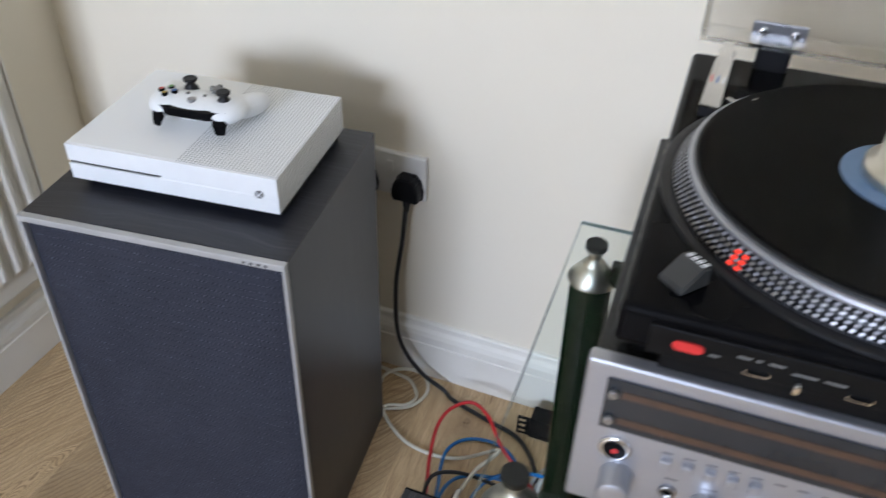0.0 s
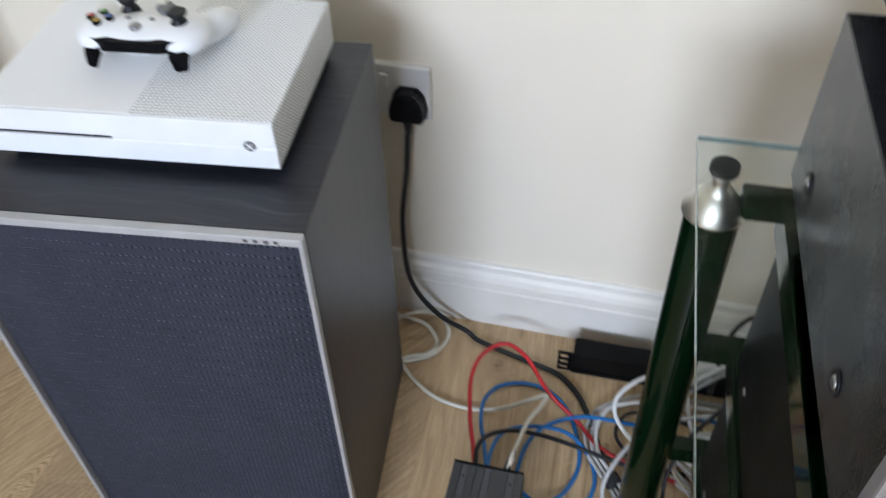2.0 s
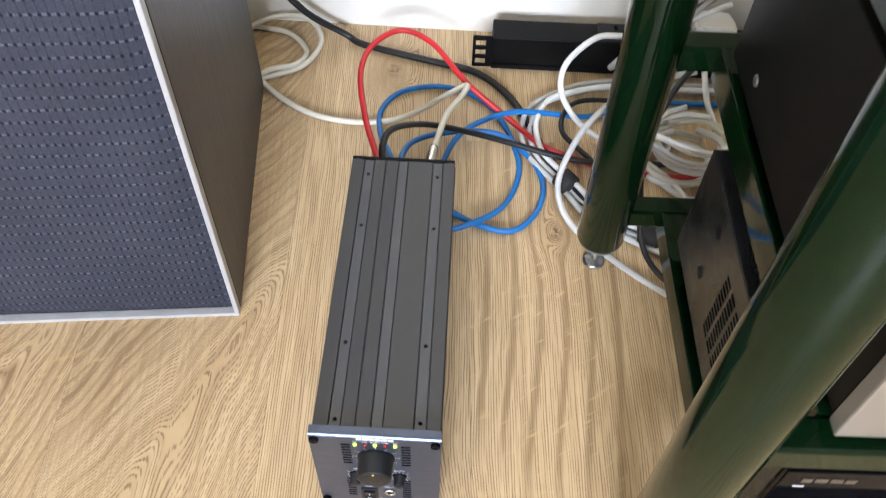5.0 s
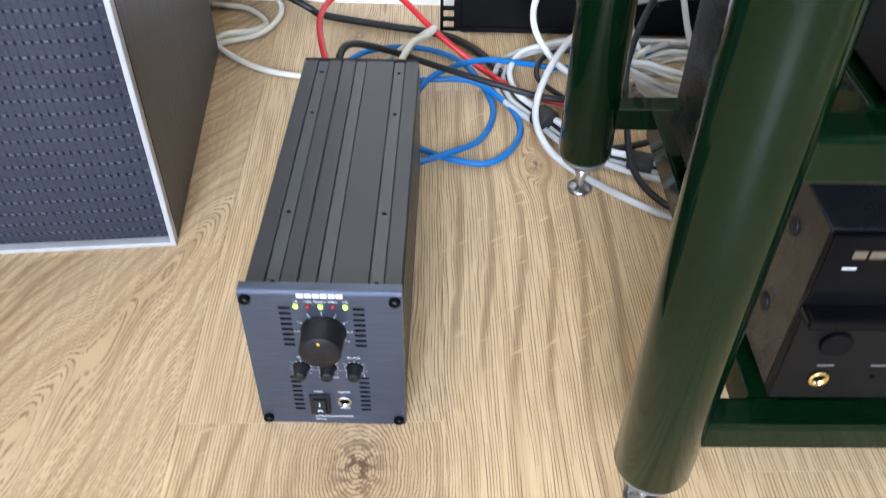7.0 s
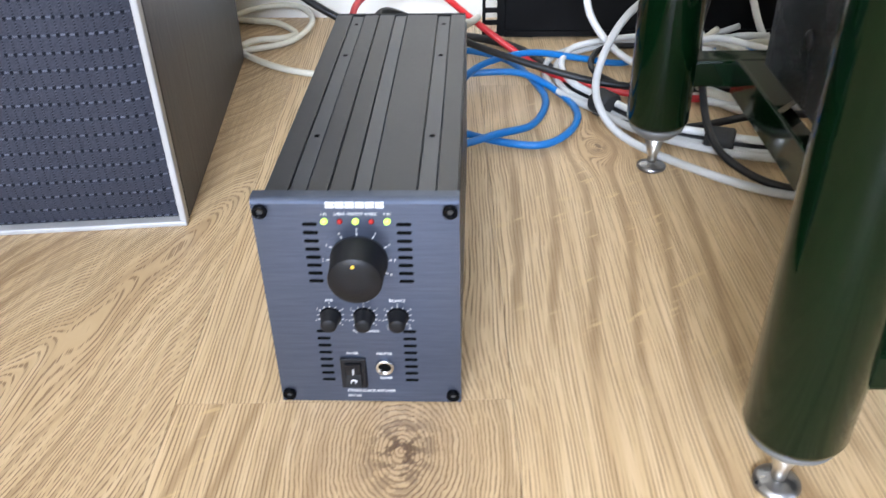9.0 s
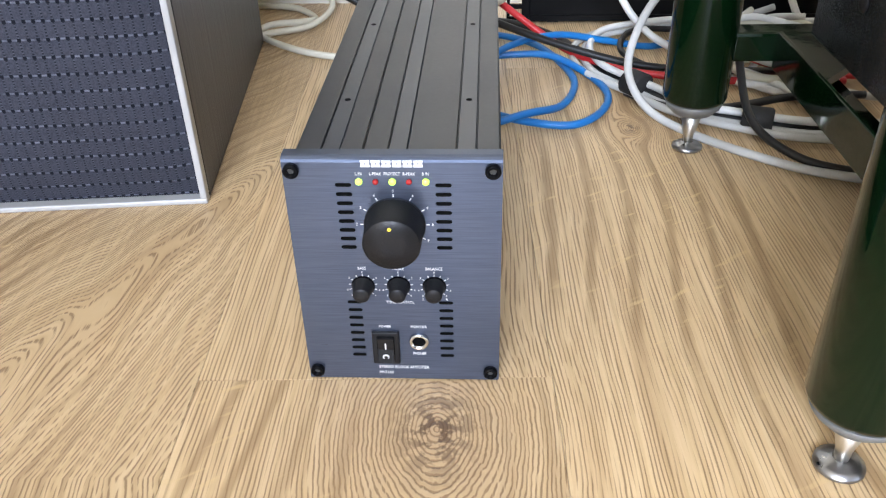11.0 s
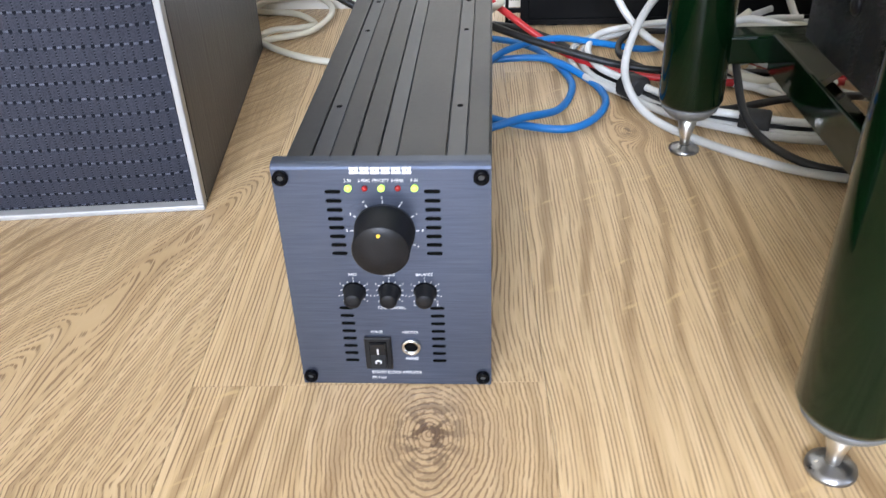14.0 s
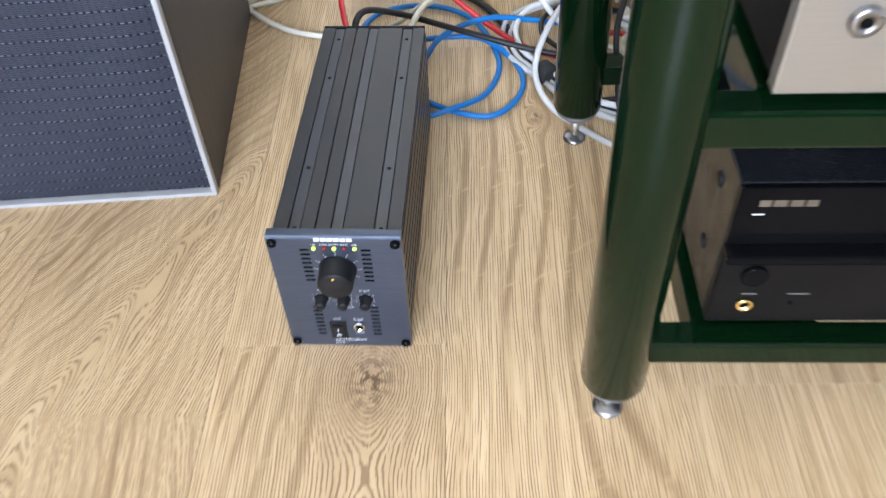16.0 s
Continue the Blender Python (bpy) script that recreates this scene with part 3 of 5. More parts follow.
def radiator():
    y0, y1, z0, z1 = -0.55, 0.985, 0.215, 0.83
    x0, x1 = WALL_W + 0.035, WALL_W + 0.085
    rad_ = thing("radiator", pose(0, 0, 0), "cream-white pressed steel panel radiator with vertical flutes", "radiator")
    part("panel", boxed(x0, x1 - 0.012, y0, y1, z0, z1, 0.006), RADPAINT, rad_)
    pitch = 0.0345
    k = int((y1 - y0 - 0.05) / pitch)
    for i in range(k):
        y = y1 - 0.035 - i * pitch
        bm = bmesh.new()
        lo = [(x1 - 0.0125, -0.011), (x1 - 0.003, -0.0065), (x1, -0.003), (x1, 0.003), (x1 - 0.003, 0.0065), (x1 - 0.0125, 0.011)]
        rows = []
        for z, s in ((z0 + 0.035, 0.0), (z0 + 0.055, 1.0), (z1 - 0.055, 1.0), (z1 - 0.035, 0.0)):
            rows.append([bm.verts.new((x1 - 0.0125 + (x - x1 + 0.0125) * s, y + d, z)) for x, d in lo])
        for a, b in zip(rows, rows[1:]):
            for j in range(5):
                bm.faces.new((a[j], a[j + 1], b[j + 1], b[j]))
        bmesh.ops.recalc_face_normals(bm, faces=bm.faces)
        part("flute", bm, RADPAINT, rad_)
    part("side_grille", boxed(x0 - 0.02, x1 - 0.010, y1, y1 + 0.004, z0 + 0.02, z1 + 0.004), RADPAINT, rad_)
    for y in (y0 + 0.2, y1 - 0.2):
        part("bracket", boxed(WALL_W, x0, y - 0.015, y + 0.015, z0 + 0.05, z1 - 0.05), RADPAINT, rad_)
    return rad_


radiator()

# ---- wall socket and plugs ----
SOCK_X, SOCK_Z = -0.5965, 0.462


def socket():
    s = thing("double_socket", pose(SOCK_X, WALL_N, SOCK_Z), "white plastic double wall socket with rocker switches", "socket")
    part("back_box", boxed(-0.071, 0.071, -0.006, 0.0, -0.041, 0.041), CREAMP, s)
    part("face_plate", boxed(-0.073, 0.073, -0.0125, -0.006, -0.043, 0.043, 0.003), CREAMP, s)
    for x in (-0.03, 0.006):
        part("rocker_switch", box(bmesh.new(), x - 0.006, x + 0.006, -0.016, -0.0122, 0.006, 0.028, 0.0015), CREAMP, s)
    for x in (-0.036, 0.036):
        bm = bmesh.new()
        box(bm, x - 0.003, x + 0.003, -0.0132, -0.0124, 0.002, 0.006)
        part("pin_slot", bm, HOLE, s)
    return s


socket()


def plug(m, label):
    p = thing("mains_plug", m, label, "plug", "plugs in the wall socket")
    outline = [(-0.024, -0.022), (0.024, -0.022), (0.026, -0.006), (0.021, 0.014), (0.012, 0.024), (-0.012, 0.024), (-0.021, 0.014), (-0.026, -0.006)]
    bm = prism(outline, 0.0, 0.024, FRONT)
    bmesh.ops.bevel(bm, geom=list(bm.edges), offset=0.003, segments=2, affect="EDGES")
    part("plug_body", bm, BLACKP, p)
    part("back_flange", prism([(x * 1.06, z * 1.05) for x, z in outline], -0.001, 0.005, FRONT), BLACKP, p)
    part("cord_grip", turned([(0.0068, 0.0), (0.0068, 0.01), (0.0045, 0.026)], pose(0, -0.013, -0.020, 180, 0, 0), 12), RUBBER, p)
    return p


P1 = (-0.5545, WALL_N - 0.0128, 0.447)
plug(pose(*P1), "black three-pin mains plug in the wall socket")
plug(pose(-0.640, WALL_N - 0.0128, 0.447), "black mains plug behind the loudspeaker")


def cable(name, points, radius, material, label, group="cables on the floor", seg=10):
    return solid(name, sweep(points, radius, seg), material, label, "cable", group)


cable("mains_cable", [(-0.5545, 1.160, 0.405), (-0.557, 1.150, 0.34), (-0.566, 1.140, 0.24), (-0.558, 1.135, 0.12), (-0.515, 1.132, 0.05), (-0.462, 1.136, 0.010), (-0.436, 1.123, 0.0055), (-0.356, 1.101, 0.0055), (-0.297, 1.085, 0.0055), (-0.258, 1.052, 0.0055), (-0.232, 1.008, 0.0055), (-0.212, 0.962, 0.0055), (-0.189, 0.917, 0.006), (-0.150, 0.868, 0.006), (-0.085, 0.838, 0.006), (0.02, 0.84, 0.006)], 0.0044, C_BLACK, "black mains cable hanging from the plug to the floor")

# ---- loudspeaker ----
SPK = pose(-0.511, 0.715, 0, 0, 0, 6.9)  # front right foot of the cabinet
SW, SD, SH = 0.365, 0.328, 0.624


def loudspeaker():
    s = thing("loudspeaker", SPK, "black ash floor-standing loudspeaker with a silver-edged cloth grille", "loudspeaker")
    part("cabinet", boxed(-SW, 0, 0.0066, SD, 0.0, SH, 0.0015), ASH, s)
    b, d = 0.0048, 0.0062
    for name, a in (("top_trim", (-SW, 0, -0.004, d, SH - 0.0085, SH + 0.0005)), ("bottom_trim", (-SW, 0, -0.003, d, 0.0, 0.0042)), ("side_trim", (-b, 0, -0.003, d, 0.0042, SH - 0.0085)), ("side_trim", (-SW, -SW + b, -0.003, d, 0.0042, SH - 0.0085))):
        part(name, boxed(*a, 0.001), BEZEL, s, "pale silver grille trim")
    # cloth stretched over its board, slightly domed
    bm = bmesh.new()
    nx, nz = 24, 36
    x0, x1, z0, z1 = -SW + b + 0.0005, -b - 0.0005, 0.0046, SH - 0.0088
    grid = []
    for j in range(nz + 1):
        row = []
        for i in range(nx + 1):
            fx, fz = i / nx, j / nz
            edge = min(fx, 1 - fx, fz * 1.6, (1 - fz) * 1.6)
            dome = -0.0065 * min(1.0, edge / 0.07) ** 0.5
            dome += 0.0007 * noise.noise(Vector((fx * 4, fz * 6, 0.3)))
            row.append(bm.verts.new((x0 + (x1 - x0) * fx, 0.006 + dome, z0 + (z1 - z0) * fz)))
        grid.append(row)
    for j in range(nz):
        for i in range(nx):
            f = bm.faces.new((grid[j][i], grid[j][i + 1], grid[j + 1][i + 1], grid[j + 1][i]))
            f.smooth = True
    part("grille_cloth", bm, CLOTH, s, "dark blue-black woven cloth")
    bm = bmesh.new()
    for i, w in enumerate((0.0042, 0.0042, 0.005, 0.0042)):
        box(bm, -0.055 + i * 0.0095, -0.055 + i * 0.0095 + w, -0.0043, -0.0038, SH - 0.0062, SH - 0.0026)
    part("badge", bm, DARKPRINT, s, "small dark badge")
    return s


loudspeaker()

# ---- games console and controller ----
CON = pose(-0.7185, 0.881, SH + 0.0006, 0, 0, 6.8)
CW, CD = 0.294, 0.226


def games_console():
    c = thing("games_console", CON, "white games console on top of the loudspeaker", "games console")
    part("base", boxed(-CW / 2 + 0.012, CW / 2 - 0.004, -CD / 2 + 0.014, CD / 2 - 0.012, 0.0, 0.014, 0.002), BLACKP, c)
    z0, z1 = 0.0125, 0.0645
    part("shell", boxed(-CW / 2, CW / 2, -CD / 2 + 0.004, CD / 2, z0, z1, 0.0012), CONSOLE, c, "white shell drilled with small holes")
    zs = 0.0375
    part("front_panel", boxed(-CW / 2, CW / 2, -CD / 2, -CD / 2 + 0.0038, zs + 0.0020, z1 - 0.0004, 0.0006), WHITEP, c)
    part("front_panel", boxed(-CW / 2, CW / 2, -CD / 2, -CD / 2 + 0.0038, z0, zs - 0.0020, 0.0006), WHITEP, c)
    part("front_panel", boxed(-CW / 2 + 0.133, CW / 2, -CD / 2 + 0.0006, -CD / 2 + 0.0038, zs - 0.0022, zs + 0.0022), WHITEP, c)
    part("disc_slot", boxed(-CW / 2 + 0.001, -CW / 2 + 0.133, -CD / 2 + 0.0028, -CD / 2 + 0.0042, zs - 0.0022, zs + 0.0022), HOLE, c)
    x, z = CW / 2 - 0.025, 0.0385
    part("power_button", turned(disc_profile(0.0058, 0, 0.0012, 0.0004), at_front(x, -CD / 2, z), 24), GREYP, c, "round dark power button")
    for a in (45, -45):
        m = at_front(x, -CD / 2 - 0.0012, z) @ Matrix.Rotation(radians(a), 4, "Z")
        part("button_mark", prism(slot_outline(0.010, 0.0014, 3), 0, 0.0002, m), PRINT, c)
    return c


games_console()


def controller():
    m = pose(-0.722, 0.876, SH + 0.065, 0, 0, 7)
    c = thing("game_controller", m @ Matrix.Scale(0.93, 4), "white game controller with black triggers lying on the console", "game controller")
    bm = bmesh.new()

    def blob(x, y, z, sx, sy, sz, rz=0, rx=0):
        bmesh.ops.create_uvsphere(bm, u_segments=20, v_segments=12, radius=1.0, matrix=pose(x, y, z, rx, 0, rz) @ Matrix.Diagonal((sx, sy, sz, 1)))

    blob(0, -0.012, 0.030, 0.062, 0.034, 0.017)
    blob(0.043, -0.010, 0.030, 0.030, 0.035, 0.0175)
    blob(-0.043, -0.010, 0.030, 0.030, 0.035, 0.0175)
    for s in (1, -1):
        blob(s * 0.060, 0.020, 0.0225, 0.0165, 0.042, 0.0175, s * -24, -8)
        blob(s * 0.064, 0.040, 0.0180, 0.0135, 0.022, 0.0150, s * -20, -8)
    tmp = new("blob", mesh_of("blob", bm, WHITEP))
    rm = tmp.modifiers.new("join", "REMESH")
    rm.mode, rm.voxel_size, rm.use_smooth_shade = "VOXEL", 0.0022, True
    sm = tmp.modifiers.new("soften", "SMOOTH")
    sm.iterations, sm.factor = 9, 0.5
    me = bpy.data.meshes.new_from_object(tmp.evaluated_get(bpy.context.evaluated_depsgraph_get()))
    bpy.data.objects.remove(tmp)
    shell = new("shell", me)
    shell.parent = c
    # bumper bar and the two triggers
    bm = bmesh.new()
    pts = [(-0.056, -0.036), (-0.030, -0.0455), (0.030, -0.0455), (0.056, -0.036), (0.056, -0.028), (-0.056, -0.028)]
    part("bumper", prism(pts, 0.0265, 0.0385), GLOSSBLK, c, "glossy black bumper")
    for s in (1, -1):
        prof = [(-0.034, 0.034), (-0.042, 0.0335), (-0.049, 0.024), (-0.051, 0.010), (-0.0485, 0.007), (-0.044, 0.016), (-0.034, 0.022)]
        bm = bmesh.new()
        a = [bm.verts.new((s * (0.0365 + max(0.0, 0.026 - z) * 0.35), y, z)) for y, z in prof]
        b = [bm.verts.new((s * 0.0555, y + 0.004, z)) for y, z in prof]
        bm.faces.new(a)
        bm.faces.new(b[::-1])
        for i in range(len(prof)):
            j = (i + 1) % len(prof)
            bm.faces.new((a[i], b[i], b[j], a[j]))
        bmesh.ops.recalc_face_normals(bm, faces=bm.faces)
        bmesh.ops.bevel(bm, geom=list(bm.edges), offset=0.0015, segments=2, affect="EDGES")
        part("trigger", bm, GLOSSBLK, c, "black trigger")
    for x, y in ((0.043, -0.014), (-0.020, 0.010)):
        st = part("thumbstick", turned([(0.0115, 0.040), (0.009, 0.0465), (0.0065, 0.049), (0.0065, 0.054), (0.0098, 0.0555), (0.0103, 0.0585), (0.0085, 0.0595), (0.006, 0.0585)], pose(x, y, 0), 24), BLACKP, c)
    bm = box(bmesh.new(), 0.0105, 0.0315, 0.0065, 0.0135, 0.044, 0.0505, 0.001)
    box(bm, 0.0175, 0.0245, -0.0005, 0.0205, 0.044, 0.0503, 0.001)
    part("direction_pad", bm, GREYP, c)
    for (x, y), col in zip(((-0.043, -0.004), (-0.053, -0.0135), (-0.033, -0.0135), (-0.043, -0.023)), ("green_letter", "red_letter", "blue_letter", "yellow_letter")):
        rgb = {"green_letter": (0.12, 0.32, 0.08), "red_letter": (0.5, 0.05, 0.04), "blue_letter": (0.05, 0.16, 0.45), "yellow_letter": (0.5, 0.33, 0.03)}[col]
        b = part("button", turned(disc_profile(0.0046, 0.044, 0.0497), pose(x, y, 0), 16), GLOSSBLK, c)
        part("button_mark", turned(disc_profile(0.0034, 0.0497, 0.0500, 0.0001), pose(x, y, 0), 12), Nodes(col, rgb, 0.3).worn(rgb, tuple(k * 0.8 for k in rgb), 300, (0.25, 0.4)), b)
    part("home_button", turned(disc_profile(0.0062, 0.040, 0.0478), pose(0, -0.026, 0), 20), STEEL, c)
    for s in (1, -1):
        part("menu_button", turned(disc_profile(0.0027, 0.042, 0.0483), pose(s * 0.013, -0.012, 0), 12), GREYP, c)
    return c


controller()

# ---- hi-fi rack ----
RACK = pose(-0.1472, 0.4857, 0, 0, 0, 2.1)  # front left post
RW, RD, PR = 0.536, 0.3218, 0.0236
LEVELS = [(0.074, 0.0955), (0.2705, 0.2945), (0.460, 0.484), (0.657, 0.681)]
LEAN = Matrix(((1, 0, -0.010, 0), (0, 1, -0.016, 0), (0, 0, 1, 0), (0, 0, 0, 1)))  # the rack leans a little


def on_rack(x, y, z):
    return RACK @ pose(x - 0.010 * z, y - 0.016 * z, z)


def leaning(bm):
    bmesh.ops.transform(bm, matrix=LEAN, verts=bm.verts)
    return bm


def hifi_rack():
    r = thing("hifi_rack", RACK, "dark green enamelled steel hi-fi rack with round posts", "hi-fi rack")
    for x, y in ((0, 0), (0, RD), (RW, 0), (RW, RD)):
        m = LEAN @ pose(x, y, 0)
        post = part("post", turned([(PR - 0.003, 0.0420), (PR - 0.0008, 0.0435), (PR, 0.0460), (PR, 0.652), (PR - 0.001, 0.654)], m, 48), GREEN, r)
        part("post_end", turned([(PR - 0.0125, 0.0305), (PR - 0.0085, 0.0318), (PR - 0.0034, 0.0372), (PR - 0.0016, 0.0419)], m, 40), GREYP, post, "grey plastic post end")
        part("stem", turned([(0.0034, 0.006), (0.0038, 0.012), (0.0084, 0.0304)], m, 20), NICKEL, post, "tapered metal foot stem")
        part("foot", turned([(0.0106, 0.0003), (0.0116, 0.0012), (0.0114, 0.0028), (0.0085, 0.0044), (0.0050, 0.0056), (0.004, 0.0064)], m, 28), STEEL, post, "chrome levelling foot")
        cone = part("cone", turned([(PR + 0.001, 0.6542), (PR + 0.0035, 0.6555), (PR + 0.0035, 0.6580), (0.0130, 0.6775), (0.0112, 0.6785), (0.0112, 0.6805), (0.0070, 0.682), (0.0068, 0.690), (0.0090, 0.693), (0.0090, 0.6980)], m, 40), NICKEL, post, "satin nickel cone on top of the post")
        part("pad", turned(disc_profile(0.0120, 0.6982, 0.7056), m, 28), RUBBER, cone, "round black rubber pad")
    inset, t = 0.050, 0.022
    for z0, z1 in LEVELS:
        for y in (0, RD):
            part("cross_rail", leaning(boxed(PR * 0.8, RW - PR * 0.8, y - t / 2, y + t / 2, z0, z1, 0.0025)), GREEN, r)
        for x, s in ((inset, 1), (RW - inset, -1)):
            bm = box(bmesh.new(), x - 0.0015, x + 0.0015, t / 2, RD - t / 2, z0 - 0.004, z1 + 0.0015, 0.0006)
            box(bm, x + s * 0.0015, x + s * 0.024, t / 2, RD - t / 2, z0 + 0.006, z0 + 0.009)
            part("side_rail", leaning(bm), GREEN, r)
            for y, d in ((t / 2, 1), (RD - t / 2, -1)):
                tri = [(x + s * 0.002, y), (x + s * 0.085, y), (x + s * 0.002, y + d * 0.085)]
                part("corner_plate", leaning(prism(tri, z1 - 0.006, z1 - 0.0005)), GREEN, r)
    return r


hifi_rack()
EDGE = Nodes("polished_glass_edge", (0.18, 0.23, 0.21), 0.15).worn((0.16, 0.22, 0.195), (0.28, 0.33, 0.31), 25, (0.1, 0.2))
shelf = thing("glass_shelf", RACK @ pose(-0.010, -0.010, -0.002), "clear glass shelf with greenish polished edges on the rack", "glass shelf")
GX0, GX1, GY0, GY1 = -0.0205, RW + 0.04, -0.040, RD + 0.0265
part("pane", boxed(GX0 + 0.0006, GX1 - 0.0006, GY0 + 0.0006, GY1 - 0.0006, 0.7078, 0.7138), GLASS, shelf)
for a in ((GX0, GX0 + 0.0005, GY0, GY1), (GX1 - 0.0005, GX1, GY0, GY1), (GX0 + 0.0006, GX1 - 0.0006, GY0, GY0 + 0.0005), (GX0 + 0.0006, GX1 - 0.0006, GY1 - 0.0005, GY1)):
    part("polished_edge", boxed(*a, 0.7079, 0.7137), EDGE, shelf, "greenish polished glass edge")


def feet(parent, xs, ys, z0, z1, r=0.018, material=RUBBER):
    for x in xs:
        for y in ys:
            part("foot", turned(disc_profile(r, z0, z1, 0.002), pose(x, y, 0), 24), material, parent)


def side_screw(parent, x, y, z, r=0.0042, material=STEEL):
    m = pose(x, y, z, 0, -90, 0)
    s = part("screw", turned([(r, 0), (r * 0.9, 0.0012), (r * 0.4, 0.0018)], m, 16), material, parent)
    return s


def lower_amplifier():
    """Black unit on the lowest shelf: a stepped glossy front."""
    z = LEVELS[0][1]
    a = thing("black_amplifier", on_rack(0.0535, 0.0, z + 0.0105), "glossy black amplifier with a stepped front on the lowest shelf", "amplifier")
    w, d = 0.43, 0.268
    feet(a, (0.05, w - 0.05), (0.05, d - 0.05), -0.0103, 0.004)
    part("body", boxed(0, w, 0.0076, d, 0.004, 0.1225, 0.001), CASE, a)
    part("lower_panel", boxed(0.0, w, 0.0, 0.0072, 0.003, 0.0668, 0.0015), SATIN, a)
    part("step", boxed(0.0, w, -0.008, 0.0072, 0.0672, 0.0745, 0.0018), GLOSSBLK, a)
    part("upper_panel", boxed(0.0, w, 0.003, 0.0072, 0.075, 0.122, 0.0008), GLOSSBLK, a)
    bm = bmesh.new()
    for i, (k, wd) in enumerate(((0, 0.0066), (0.0082, 0.0078), (0.0178, 0.0074), (0.0268, 0.0066))):
        box(bm, 0.0125 + k, 0.0125 + k + wd, 0.0026, 0.003, 0.1075, 0.1125)
    part("badge", bm, STEEL, a, "small pale badge")
    part("standby_light", boxed(0.010, 0.017, 0.0026, 0.003, 0.1005, 0.1015), PRINT, a)
    part("indicator", turned(disc_profile(0.0014, 0, 0.0012, 0.0003), at_front(0.0255, 0.0, 0.0625), 12), LED_ON, a, "lit red indicator")
    part("power_button", turned(disc_profile(0.0085, 0, 0.0035), at_front(0.0225, 0.0, 0.0505), 24), GLOSSBLK, a)
    part("headphone_socket", turned([(0.0058, 0), (0.0058, 0.0018), (0.0052, 0.0024), (0.0034, 0.0024), (0.0032, 0.0004)], at_front(0.0225, 0.0, 0.0215), 24), BRASS, a, "gold headphone socket")
    part("socket_hole", turned(disc_profile(0.0033, 0, 0.0012), at_front(0.0225, 0.0, 0.0215), 16), HOLE, a)
    part("sensor_hole", turned(disc_profile(0.0016, 0, 0.0004), at_front(0.052, 0.0, 0.0225), 12), HOLE, a)
    bm = bmesh.new()
    for x0_, x1_ in ((0.019, 0.028), (0.048, 0.062)):
        box(bm, x0_, x1_, -0.0003, 0.0, 0.0312, 0.0322)
    part("caption", bm, GREYP, a)
    for y, z in ((0.040, 0.096), (0.040, 0.040), (0.205, 0.096), (0.205, 0.044)):
        side_screw(a, 0.0, y, z, 0.006, BLACKP)
    bm = bmesh.new()
    for i in range(12):
        for j in range(3):
            box(bm, -0.0004, 0.0002, 0.120 + j * 0.016, 0.131 + j * 0.016, 0.030 + i * 0.006, 0.0325 + i * 0.006)
    part("vent", bm, HOLE, a)
    return a


lower_amplifier()


def boxed_unit(name, level, height, front, label, w=0.43, d=0.295, knob=False, lift=0.012):
    z = LEVELS[level][1]
    u = thing(name, on_rack(0.0525, 0.0, z), label, "hi-fi unit")
    feet(u, (0.06, w - 0.06), (0.05, d - 0.05), 0.0, lift)
    part("case", boxed(0, w, 0.0065, d, lift, lift + height, 0.0012), SATIN, u)
    part("front_panel", boxed(-0.002, w + 0.002, -0.005, 0.006, lift - 0.001, lift + height + 0.002, 0.0015), front, u)
    for y in (0.06, 0.242):
        side_screw(u, 0.0, y, 0.030)
    if knob:
        part("headphone_socket", turned([(0.008, 0), (0.008, 0.003), (0.006, 0.004), (0.0036, 0.004), (0.0036, 0.0005)], at_front(0.030, -0.005, 0.049), 24), STEEL, u)
        part("socket_hole", turned(disc_profile(0.0034, 0, 0.003), at_front(0.030, -0.005, 0.049), 16), HOLE, u)
        part("knob", turned(disc_profile(0.014, 0, 0.016, 0.001), at_front(0.10, -0.005, lift + 0.06), 32), CHAMP, u)
    return u


boxed_unit("silver_front_unit", 1, 0.140, CHAMP, "black-cased unit with a champagne silver front on the middle shelf", knob=True, lift=0.008)
boxed_unit("black_unit", 2, 0.150, SATIN, "satin black cased unit on the upper shelf", lift=0.006)

# ---- receiver on the glass shelf ----
REC = RACK @ pose(0.034, -0.026, 0.7122)
REC_W, REC_D, REC_H = 0.44, 0.315, 0.152


def knob(parent, name, x, z, r, h, y, material=SILVER, label="", seg=40):
    return part(name, turned([(r * 1.04, 0), (r, 0.001), (r * 0.98, h - 0.001), (r * 0.93, h), (r * 0.9, h + 0.0003), (r * 0.4, h + 0.0001)], at_front(x, y, z), seg), material, parent, label)


